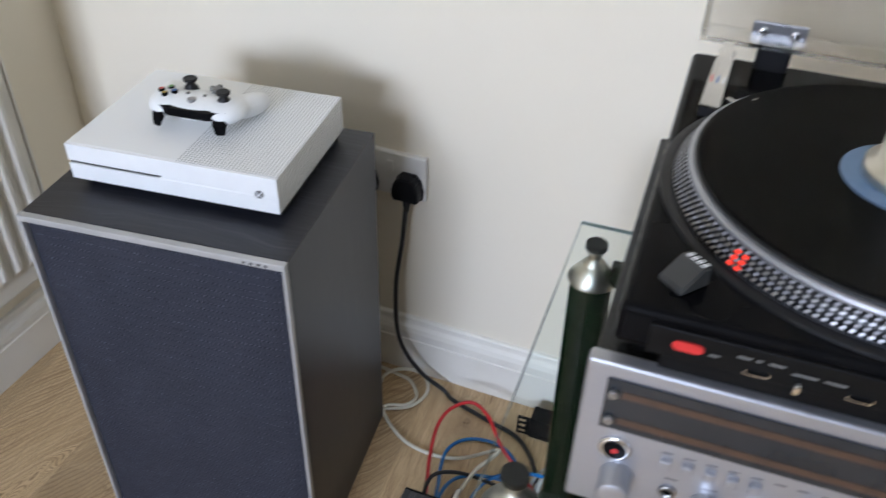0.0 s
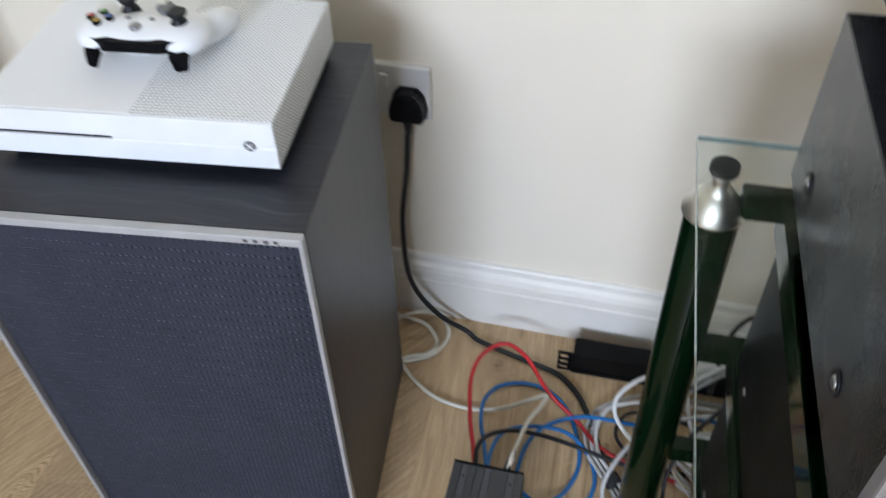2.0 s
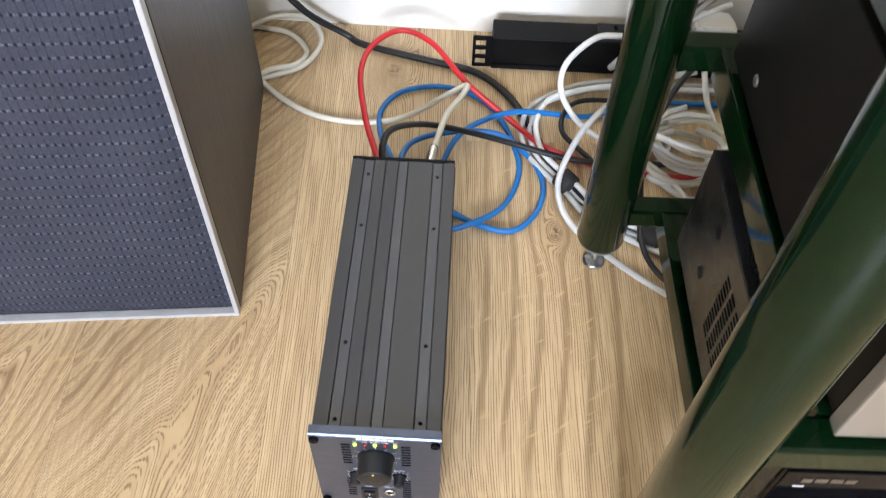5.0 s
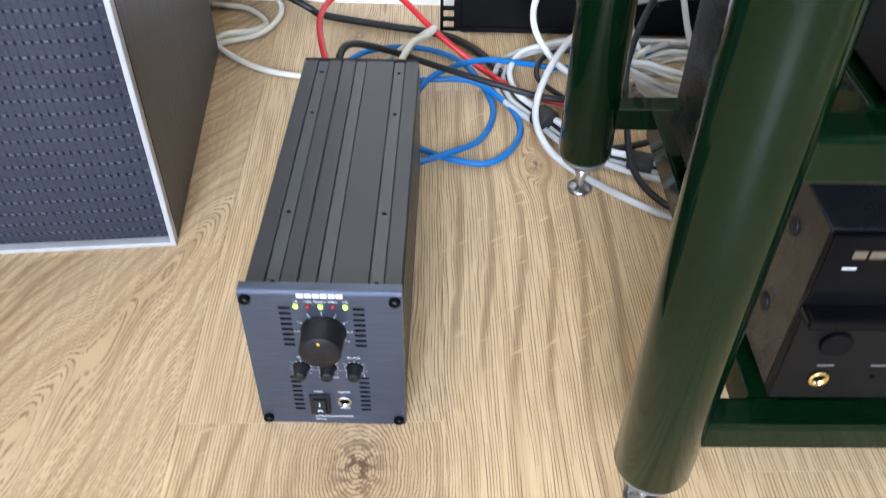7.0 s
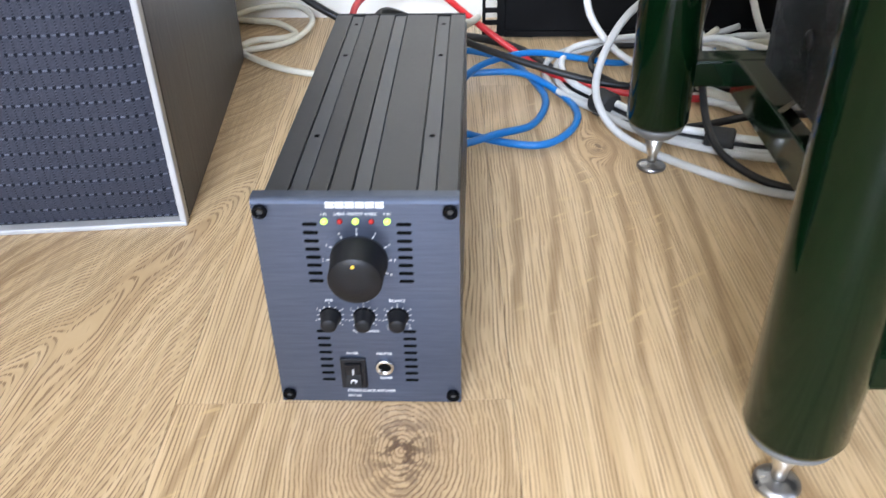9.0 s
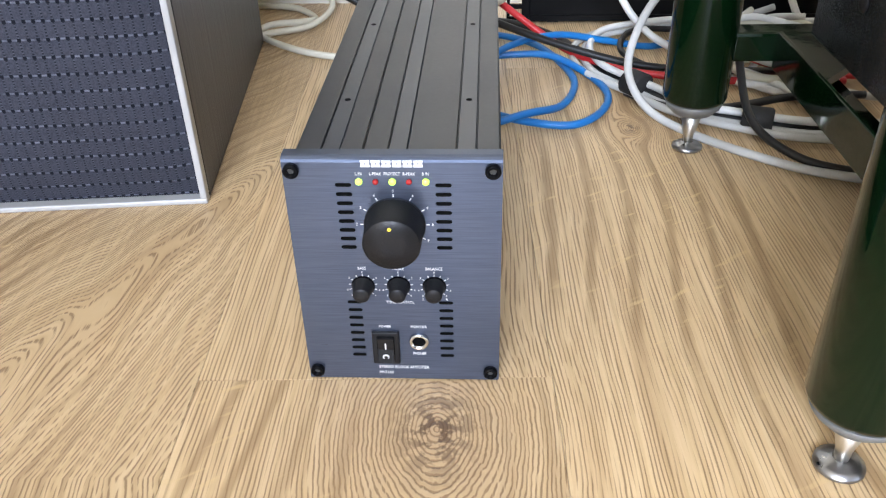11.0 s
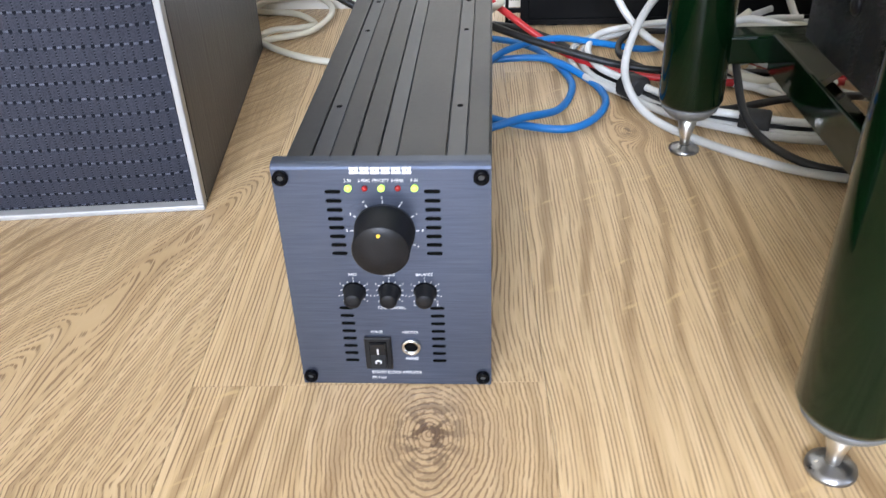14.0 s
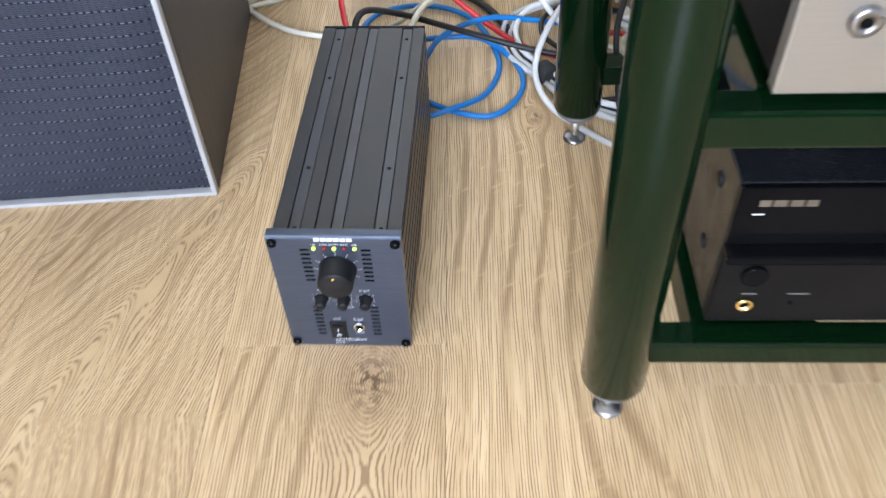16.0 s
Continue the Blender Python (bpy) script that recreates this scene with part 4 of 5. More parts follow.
def receiver():
    a = thing("stereo_receiver", REC, "silver-fronted stereo receiver in a dark case on the glass shelf", "stereo receiver")
    feet(a, (0.05, REC_W - 0.05), (0.06, REC_D - 0.05), 0.0, 0.010)
    part("case", boxed(0.003, REC_W - 0.003, 0.0125, REC_D, 0.010, REC_H - 0.006, 0.0012), CASE, a, "dark grey steel case")
    part("front_panel", boxed(0, REC_W, 0.0, 0.012, 0.009, REC_H, 0.002), SILVER, a, "brushed aluminium front panel")
    d = part("dial_window", boxed(0.015, REC_W - 0.03, -0.0015, 0.0, 0.093, 0.140, 0.0006), DIALGLASS, a, "dark tuning scale window")
    for z in (0.128, 0.103):
        part("scale_strip", boxed(0.026, REC_W - 0.04, -0.0020, -0.0016, z - 0.0034, z + 0.0026), COPPERPR, d, "amber scale strip")
        part("lamp_stub", turned(disc_profile(0.0035, 0, 0.004), at_front(0.0205, -0.0015, z), 16), STEEL, d)
    ring = part("power_button", turned([(0.0115, 0), (0.0115, 0.002), (0.0098, 0.003), (0.0085, 0.0025)], at_front(0.029, 0, 0.074), 32), CHROME, a)
    part("button_cap", turned(disc_profile(0.0083, 0.0005, 0.0036), at_front(0.029, 0, 0.074), 28), GLOSSBLK, ring)
    part("indicator", turned(disc_profile(0.0024, 0.0036, 0.0039, 0.0001), at_front(0.029, 0, 0.074), 12), REDBADGE, ring)
    knob(a, "selector_knob", 0.034, 0.047, 0.0115, 0.020, 0.0, SILVER, "turned aluminium knob")
    for i in range(5):
        x = 0.064 + i * 0.0147
        part("push_button", boxed(x - 0.0036, x + 0.0036, -0.005, 0.0, 0.071, 0.079, 0.0008), SILVER, a)
    for i in range(3):
        x = 0.158 + i * 0.0147
        part("push_button", boxed(x - 0.0036, x + 0.0036, -0.005, 0.0, 0.071, 0.079, 0.0008), SILVER, a)
    part("headphone_socket", turned([(0.0062, 0), (0.0062, 0.0025), (0.0038, 0.003), (0.0036, 0.0006)], at_front(0.070, 0, 0.045), 24), STEEL, a)
    part("socket_hole", turned(disc_profile(0.0035, 0, 0.002), at_front(0.070, 0, 0.045), 16), HOLE, a)
    for x in (0.097, 0.131, 0.165):
        knob(a, "tone_knob", x, 0.043, 0.0105, 0.014, 0.0, SILVER)
    knob(a, "volume_knob", 0.36, 0.048, 0.027, 0.022, 0.0, SILVER)
    bm = bmesh.new()
    for i in range(8):
        x = 0.060 + i * 0.0147
        box(bm, x, x + 0.007, -0.00025, 0.0, 0.0825, 0.0834)
    for x in (0.066, 0.092, 0.126):
        box(bm, x, x + 0.009, -0.00025, 0.0, 0.0575, 0.0584)
    part("caption", bm, DARKPRINT, a)
    for y, z in ((0.09, 0.044), (0.262, 0.044)):
        m = pose(0.003, y, z, 0, -90, 0)
        c = part("screw_cup", turned([(0.0085, 0), (0.0085, 0.0012), (0.007, 0.0016), (0.0052, 0.0008)], m, 24), BLACKP, a)
        part("screw", turned([(0.0046, 0.0005), (0.004, 0.0022), (0.001, 0.0026)], m, 16), STEEL, c)
    return a


receiver()

# ---- turntable ----
TT = RACK @ pose(0.0465, -0.024, 0.8742)
TT_W, TT_D = 0.44, 0.395


def turntable():
    t = thing("turntable", TT, "black direct-drive turntable with a record on its platter", "turntable")
    feet(t, (0.06, TT_W - 0.06), (0.07, 0.28), REC_H - 0.168, -0.009, 0.022)
    part("base", boxed(0.030, TT_W - 0.03, 0.004, TT_D - 0.02, -0.0095, 0.007, 0.002), SATIN, t, "black rubbery turntable base")
    zt = 0.0385
    part("plinth", boxed(0, TT_W, 0, TT_D, 0.006, zt, 0.006, 4), GLOSSBLK, t, "glossy black plinth")
    fascia = part("fascia", boxed(0.021, TT_W - 0.03, -0.0035, 0.0005, 0.0085, 0.0315, 0.001), SATIN, t)
    part("badge", prism(slot_outline(0.019, 0.0075), 0, 0.001, at_front(0.045, -0.0035, 0.0205)), REDBADGE, fascia, "red oval badge")
    bm = bmesh.new()
    for x0_, x1_, z in ((0.058, 0.064, 0.018), (0.074, 0.082, 0.0225), (0.085, 0.088, 0.0225), (0.092, 0.101, 0.0225), (0.106, 0.120, 0.0195), (0.124, 0.136, 0.0195)):
        box(bm, x0_, x1_, -0.0039, -0.0035, z, z + 0.0016)
    part("caption", bm, GREYP, fascia)
    for x in (0.087, 0.145):
        part("slide_rim", prism(slot_outline(0.015, 0.0045), 0, 0.0010, at_front(x, -0.0035, 0.0135)), CHROME, fascia)
        part("slide_slot", prism(slot_outline(0.0135, 0.0034), 0.0010, 0.0013, at_front(x, -0.0035, 0.0140)), HOLE, fascia)
    part("lever", boxed(0.108, 0.112, -0.010, -0.0035, 0.0095, 0.0165, 0.001), CHROME, fascia, "small bright lever")
    cx, cy = 0.172, 0.176
    mp = pose(cx, cy, 0)
    part("platter_well", turned([(0.172, zt), (0.171, zt + 0.0012), (0.164, zt + 0.0013)], mp, 96), BLACKP, t)
    pl = part("platter", turned([(0.162, zt + 0.002), (0.1628, zt + 0.003), (0.1538, zt + 0.0165), (0.1542, zt + 0.0175), (0.1540, zt + 0.0195), (0.152, zt + 0.0202)], mp, 128), SILVER, t, "aluminium platter with strobe marks")
    for k_, (zz, cnt, w) in enumerate(((0.0050, 190, 0.0026), (0.0082, 184, 0.0026), (0.0114, 178, 0.0026), (0.0146, 172, 0.0026))):
        bm = bmesh.new()
        r = 0.1628 - 0.0090 * (zz - 0.003) / 0.0135
        for i in range(cnt):
            m = mp @ pose(0, 0, zt + zz, 0, 0, 360 * i / cnt)
            for v in bmesh.ops.create_cube(bm, size=1.0, matrix=m @ pose(r, 0, 0, 0, -33, 0) @ Matrix.Diagonal((0.0008, w, 0.0020, 1)))["verts"]:
                pass
        part("strobe_ring", bm, STROBE if k_ % 2 else STEEL, pl)
    part("platter_band", turned([(0.1629, zt + 0.0032), (0.1541, zt + 0.0164)], mp, 96), BLACKP, pl)
    part("platter_mat", turned(disc_profile(0.150, zt + 0.0202, zt + 0.0225), mp, 96), RUBBER, t)
    rec = solid("vinyl_record", turned([(0.1480, 0), (0.1488, 0.0006), (0.1480, 0.0016), (0.145, 0.0013), (0.052, 0.0013)], None, 128), VINYL, "black vinyl record with a blue label on the platter", "record", m=TT @ pose(cx, cy, zt + 0.0226))
    part("record_label", turned(disc_profile(0.050, 0.0013, 0.0018, 0.0001), None, 48), LABELBLUE, rec, "blue paper label")
    solid("record_weight", turned([(0.034, 0), (0.036, 0.001), (0.036, 0.010), (0.029, 0.012), (0.028, 0.032), (0.0265, 0.034), (0.012, 0.034), (0.010, 0.031)], None, 48), NICKEL, "turned silver record weight on the record", "record weight", m=TT @ pose(cx, cy, zt + 0.0245))
    # strobe lamp housing
    m = pose(0.0345, 0.036, zt, 0, 0, 50) @ Matrix.Scale(0.66, 4)
    bm = bmesh.new()
    pts = [(-0.020, 0.0), (0.016, 0.0), (0.016, 0.022), (0.006, 0.023), (-0.020, 0.006)]
    a = [bm.verts.new(m @ Vector((x, -0.016, z))) for x, z in pts]
    b = [bm.verts.new(m @ Vector((x, 0.016, z))) for x, z in pts]
    bm.faces.new(a)
    bm.faces.new(b[::-1])
    for i in range(5):
        j = (i + 1) % 5
        bm.faces.new((a[i], b[i], b[j], a[j]))
    bmesh.ops.recalc_face_normals(bm, faces=bm.faces)
    bmesh.ops.bevel(bm, geom=list(bm.edges), offset=0.0012, segments=2, affect="EDGES")
    lamp = part("strobe_housing", bm, DARKGREY, t, "dark wedge-shaped strobe lamp housing")
    bm = bmesh.new()
    for i in range(4):
        box(bm, 0.007, 0.010, -0.013 + i * 0.0065, -0.0085 + i * 0.0065, 0.0229, 0.0234)
        box(bm, 0.0115, 0.0145, -0.013 + i * 0.0065, -0.009 + i * 0.0065, 0.0226, 0.0231)
    bmesh.ops.transform(bm, matrix=m, verts=bm.verts)
    part("caption", bm, PRINT, lamp)
    # the strobe's red light on the rim dots, built as small glowing blocks
    bm = bmesh.new()
    for i in range(2):
        for k_ in range(3):
            ang = 226 + i * 2.4
            q = mp @ pose(0, 0, zt + 0.0050 + k_ * 0.0036, 0, 0, ang)
            bmesh.ops.create_cube(bm, size=1.0, matrix=q @ pose(0.1618 - 0.0024 * k_, 0, 0, 0, -33, 0) @ Matrix.Diagonal((0.0016, 0.0036, 0.0022, 1)))
    part("strobe_glow", bm, LED_ON, lamp, "glowing blocks for the red strobe light on the platter rim")
    # spare headshell on its stand
    hs = pose(0.027, 0.272, zt, 0, 0, -4)
    st = part("headshell_stand", turned(disc_profile(0.007, 0, 0.040), hs @ pose(0, 0.040, 0), 20), CHROME, t)
    bm = prism([(-0.006, 0.035), (0.006, 0.035), (0.010, 0.015), (0.011, -0.020), (-0.011, -0.020), (-0.010, 0.015)], 0.0, 0.003, hs @ pose(0, 0, 0.026, 24, 0, 0) @ Matrix.Diagonal((0.72, 1.3, 1, 1)))
    part("headshell", bm, CHROME, st, "silver headshell")
    for x, mat in ((-0.004, C_RED), (0.0, C_BLUE), (0.004, C_WHITE)):
        part("cartridge_lead", sweep([hs @ Vector((x, 0.016, 0.026)), hs @ Vector((x * 1.3, 0.006, 0.031)), hs @ Vector((x, -0.008, 0.024))], 0.0009, 6), mat, st)
    part("cartridge", box(bmesh.new(), -0.008, 0.008, -0.022, 0.000, 0.006, 0.019, 0.001), BLACKP, st).matrix_local = hs
    part("finger_lift", sweep([hs @ Vector((0.011, -0.010, 0.021)), hs @ Vector((0.022, -0.012, 0.020)), hs @ Vector((0.034, -0.008, 0.024))], 0.0012, 8), CHROME, st)
    # lid standing open on its hinges
    lid = part("dust_cover", boxed(0.004, TT_W - 0.004, -0.0025, 0.0025, 0.0, 0.36, 0.002), SMOKE, t, "smoked clear dust cover standing open")
    lid.matrix_local = pose(0, TT_D - 0.004, 0.066, -8, 0, 0)
    rim = part("cover_rim", boxed(0.004, 0.0085, -0.055, -0.003, 0.0, 0.36, 0.001), SMOKE, lid)
    part("cover_rim", boxed(0.0088, TT_W - 0.004, -0.055, -0.003, 0.0, 0.004, 0.001), SMOKE, lid)
    for x in (0.071, TT_W - 0.071):
        h = part("hinge", boxed(x - 0.015, x + 0.015, TT_D - 0.020, TT_D - 0.003, zt - 0.01, zt + 0.024, 0.003), BLACKP, t, "black hinge with a steel plate")
        pl_ = part("hinge_plate", boxed(x - 0.024, x + 0.024, TT_D - 0.0115, TT_D - 0.0075, zt + 0.0245, zt + 0.042, 0.001), STEEL, h)
        for dx in (-0.014, 0.014):
            part("screw", turned([(0.004, 0), (0.0036, 0.0012), (0.0012, 0.0016)], at_front(x + dx, TT_D - 0.0115, zt + 0.0335), 16), CHROME, pl_)
    return t


turntable()
# ---- block amplifier on the floor ----
AMP = pose(-0.3525, 0.5395, 0, 0, 0, 0.9)
AW, AH, AL = 0.0985, 0.1308, 0.281


def slit_rows(panel, xs, z_top, z_bottom, count, w, h):
    for x in xs:
        for i in range(count):
            z = z_top + (z_bottom - z_top) * i / (count - 1)
            part("vent_slit", prism(slot_outline(w, h, 4), 0.0, 0.00025, at_front(x, -0.0041, z)), HOLE, panel)


def block_amplifier():
    a = thing("block_amplifier", AMP, "small black block amplifier with a brushed front on the floor", "amplifier")
    w = AW / 2
    # ribbed extruded case
    top = AH - 0.0090
    part("case", boxed(-w + 0.002, w - 0.002, 0.0045, AL, 0.003, top - 0.002, 0.001), EXTRUDE, a, "ribbed black extruded case")
    ribs = [(-w + 0.001, -0.0366, 0.0, 0), (-0.0362, -0.0275, -0.0010, 1), (-0.0271, -0.0166, 0.0, 0), (-0.0157, -0.0046, 0.0, 0), (-0.0041, 0.0044, -0.0006, 1), (0.0047, 0.0276, 0.0, 0), (0.0280, 0.0370, -0.0010, 1), (0.0374, w - 0.001, 0.0, 0)]
    for x0, x1, dz, kind in ribs:
        part("top_strip", boxed(x0, x1, 0.0046, AL - 0.001, top - 0.0035, top + dz, 0.0004, 1), EXTRUDE_B if kind else EXTRUDE, a)
    for i in range(7):
        z = 0.012 + i * 0.0155
        for s in (-1, 1):
            part("side_fin", boxed(s * (w - 0.0022), s * (w - 0.0002), 0.0046, AL - 0.001, z, z + 0.011, 0.0004, 1), EXTRUDE, a)
    for x in (-0.0319, 0.0325):
        for y in (0.014, 0.081, 0.201, 0.262):
            part("lid_screw", turned([(0.0017, 0), (0.0016, 0.0004), (0.0006, 0.0003)], pose(x, y, top - 0.0012), 12), HOLE, a)
    for x in (-w + 0.0055, w - 0.0055):
        part("corner_lug", turned(disc_profile(0.0042, 0, 0.0045, 0.0006), pose(x, AL - 0.001, top - 0.0046, -90, 0, 0), 16), EXTRUDE, a)
    part("back_panel", boxed(-w + 0.001, w - 0.001, AL + 0.0002, AL + 0.003, 0.002, top, 0.0006), SATIN, a)
    # front plate, its top edge rolled back over the case
    bm = bmesh.new()
    prof = [(-0.004, 0.0012), (-0.004, AH - 0.0026), (-0.0036, AH - 0.0013), (-0.0026, AH - 0.0004), (-0.0008, AH), (0.0042, AH), (0.0042, 0.0012)]
    l = [bm.verts.new((-w, y, z)) for y, z in prof]
    r = [bm.verts.new((w, y, z)) for y, z in prof]
    bm.faces.new(l[::-1])
    bm.faces.new(r)
    for i in range(len(prof)):
        j = (i + 1) % len(prof)
        bm.faces.new((l[i], l[j], r[j], r[i]))
    bmesh.ops.recalc_face_normals(bm, faces=bm.faces)
    p = part("front_panel", bm, ANOD, a, "brushed blue-black front panel with white printing")
    yf = -0.0041
    for x in (-0.0449, 0.0449):
        for z in (0.1245, 0.0070):
            s = part("panel_screw", turned([(0.0036, 0), (0.0036, 0.0022), (0.0031, 0.0028), (0.0019, 0.0028), (0.0017, 0.001)], at_front(x, -0.004, z), 24), GLOSSBLK, a, "black socket-head screw")
            part("hex_hole", turned(disc_profile(0.0016, 0.0009, 0.0012, 0.0001), at_front(x, -0.004, z), 6), DARKGREY, s)
    slit_rows(p, (-0.0222, 0.0228), 0.1170, 0.0836, 8, 0.0074, 0.0018)
    slit_rows(p, (-0.0222, 0.0228), 0.0512, 0.0174, 8, 0.0070, 0.0016)
    # brand mark as blocks
    bm = bmesh.new()
    for i in range(6):
        x = -0.0138 + i * 0.0047
        box(bm, x, x + 0.0042, yf - 0.0001, yf + 0.00005, 0.1260, 0.1272)
        box(bm, x + 0.0003, x + 0.0018, yf - 0.0001, yf + 0.00005, 0.1272, 0.1283)
        box(bm, x + 0.0024, x + 0.0039, yf - 0.0001, yf + 0.00005, 0.1272, 0.1283)
        box(bm, x, x + 0.0042, yf - 0.0001, yf + 0.00005, 0.1283, 0.1293)
    part("brand_mark", bm, PRINT, p)
    for x, txt, lit in ((-0.0150, "L IN", 1), (-0.0075, "L-PEAK", 0), (0.0, "PROTECT", 1), (0.0075, "R-PEAK", 0), (0.0150, "R IN", 1)):
        r = (0.00165 if lit else 0.0014)
        part("indicator", turned([(r, 0), (r, 0.0008), (r * 0.7, 0.0015), (r * 0.25, 0.0018)], at_front(x, yf, 0.1188), 16), LED_G if lit else LED_R, a, "lit yellow-green indicator" if lit else "red indicator")
        lettering(txt, 0.0022, PRINT, p, at_front(x, yf, 0.1226), squeeze=0.78)
    # large volume knob with a leaning top
    kx, kz = 0.0, 0.0962
    k = part("volume_knob", turned([(0.0142, 0), (0.0142, 0.002), (0.0134, 0.003), (0.0131, 0.0172), (0.0125, 0.0180), (0.004, 0.0179)], at_front(kx, -0.004, kz), 56), BLACKP, a, "large black volume knob")
    part("pointer", turned(disc_profile(0.0009, 0.0178, 0.0183, 0.0001), at_front(kx - 0.0004, -0.004, kz + 0.0085), 12), YDOT, k, "yellow dot")
    for i, ch in enumerate("123456789"):
        ang = radians(210 - i * 30)
        c, s = math.cos(ang), math.sin(ang)
        part("scale_tick", boxed(-0.0007, 0.0008, -0.0001, 0.00005, -0.00025, 0.00025), PRINT, p).matrix_local = Matrix.Translation((kx + 0.0153 * c, yf, kz + 0.0153 * s)) @ Matrix.Rotation(-ang, 4, "Y")
        lettering(ch, 0.0019, PRINT, p, at_front(kx + 0.0176 * c, yf, kz + 0.0176 * s))
    for x, txt in ((-0.0173, "BASS"), (0.0, "TREBLE"), (0.0173, "BALANCE")):
        z = 0.0610
        kn = part("tone_knob", turned([(0.0054, 0), (0.0054, 0.0012), (0.0046, 0.002), (0.0041, 0.0082), (0.0037, 0.0088), (0.001, 0.0087)], at_front(x, -0.004, z), 28), BLACKP, a, "small black knob")
        part("skirt", turned([(0.0058, 0), (0.0056, 0.0008), (0.0050, 0.0012)], at_front(x, -0.004, z), 28), GLOSSBLK, kn)
        lettering(txt, 0.0024, PRINT, p, at_front(x, yf, z + 0.0103), squeeze=0.78)
        for i in range(11):
            ang = radians(225 - i * 27)
            c, s = math.cos(ang), math.sin(ang)
            part("scale_tick", boxed(-0.0005, 0.0005, -0.0001, 0.00005, -0.0002, 0.0002), PRINT, p).matrix_local = Matrix.Translation((x + 0.0064 * c, yf, z + 0.0064 * s)) @ Matrix.Rotation(-ang, 4, "Y")
            if i % 2 == 1 or i in (0, 10):
                lettering("543210123 45"[i] if i != 9 else "4", 0.0014, PRINT, p, at_front(x + 0.0081 * c, yf, z + 0.0081 * s))
    lettering("TONE CONTROL", 0.0022, PRINT, p, at_front(0.0003, yf, 0.0512), squeeze=0.8)
    lettering("L", 0.0020, PRINT, p, at_front(0.0118, yf, 0.0532))
    lettering("R", 0.0020, PRINT, p, at_front(0.0232, yf, 0.0532))
    # rocker switch
    sw = part("power_switch", boxed(-0.0151, -0.0013, -0.0058, -0.004, 0.0125, 0.0332, 0.0006), BLACKP, a, "black rocker power switch")
    part("rocker_well", boxed(-0.0126, -0.0038, -0.0060, -0.0058, 0.0150, 0.0307), HOLE, sw)
    bm = bmesh.new()
    pts = [(-0.0060, 0.0154), (-0.0082, 0.0156), (-0.0066, 0.0228), (-0.0074, 0.0302), (-0.0060, 0.0304)]
    l = [bm.verts.new((-0.0122, y, z)) for y, z in pts]
    r = [bm.verts.new((-0.0042, y, z)) for y, z in pts]
    bm.faces.new(l)
    bm.faces.new(r[::-1])
    for i in range(5):
        j = (i + 1) % 5
        bm.faces.new((l[i], r[i], r[j], l[j]))
    bmesh.ops.recalc_face_normals(bm, faces=bm.faces)
    rk = part("rocker", bm, BLACKP, sw)
    tilt = at_front(-0.0082, -0.0077, 0.0188) @ Matrix.Rotation(radians(12), 4, "X")
    part("off_mark", turned([(0.0017, -0.0004), (0.0017, 0.0002), (0.0011, 0.0002), (0.0011, -0.0003)], tilt, 20), PRINT, rk)
    part("off_centre", turned(disc_profile(0.00105, -0.0003, 0.00025, 0.0001), tilt, 16), BLACKP, rk)
    part("on_mark", boxed(-0.0085, -0.0079, -0.0074, -0.0066, 0.0236, 0.0272), PRINT, rk)
    lettering("POWER", 0.0022, PRINT, p, at_front(-0.0082, yf, 0.0359), squeeze=0.8)
    # headphone socket
    jx, jz = 0.0087, 0.0270
    j = part("headphone_socket", turned([(0.0050, 0), (0.0050, 0.0015), (0.0045, 0.0021), (0.0036, 0.0021), (0.0034, 0.0004)], at_front(jx, -0.004, jz), 32), CHROME, a, "chrome-ringed headphone socket")
    part("socket_hole", turned(disc_profile(0.0034, 0.0, 0.0009, 0.0001), at_front(jx, -0.004, jz), 24), HOLE, j)
    lettering("MONITOR", 0.0022, PRINT, p, at_front(jx, yf, 0.0358), squeeze=0.8)
    lettering("PHONES", 0.0022, PRINT, p, at_front(jx, yf, 0.0185), squeeze=0.8)
    lettering("STEREO BLOCK AMPLIFIER", 0.0026, PRINT, p, at_front(-0.0128, yf, 0.0091), align="LEFT", squeeze=0.85)
    lettering("PP-7160", 0.0026, PRINT, p, at_front(-0.0128, yf, 0.0053), align="LEFT", squeeze=0.85)
    # connectors at the back
    for x, z, mat in ((0.018, 0.085, REDBADGE), (-0.012, 0.075, BLACKP), (0.004, 0.100, BLACKP)):
        part("connector", turned(disc_profile(0.0055, 0, 0.010), pose(x, AL + 0.003, z, -90, 0, 0), 16), mat, a)
    return a


block_amplifier()

# ---- power distribution strip against the skirting ----
STRIP = pose(-0.275, 1.098, 0.0, 0, 0, 1.0)


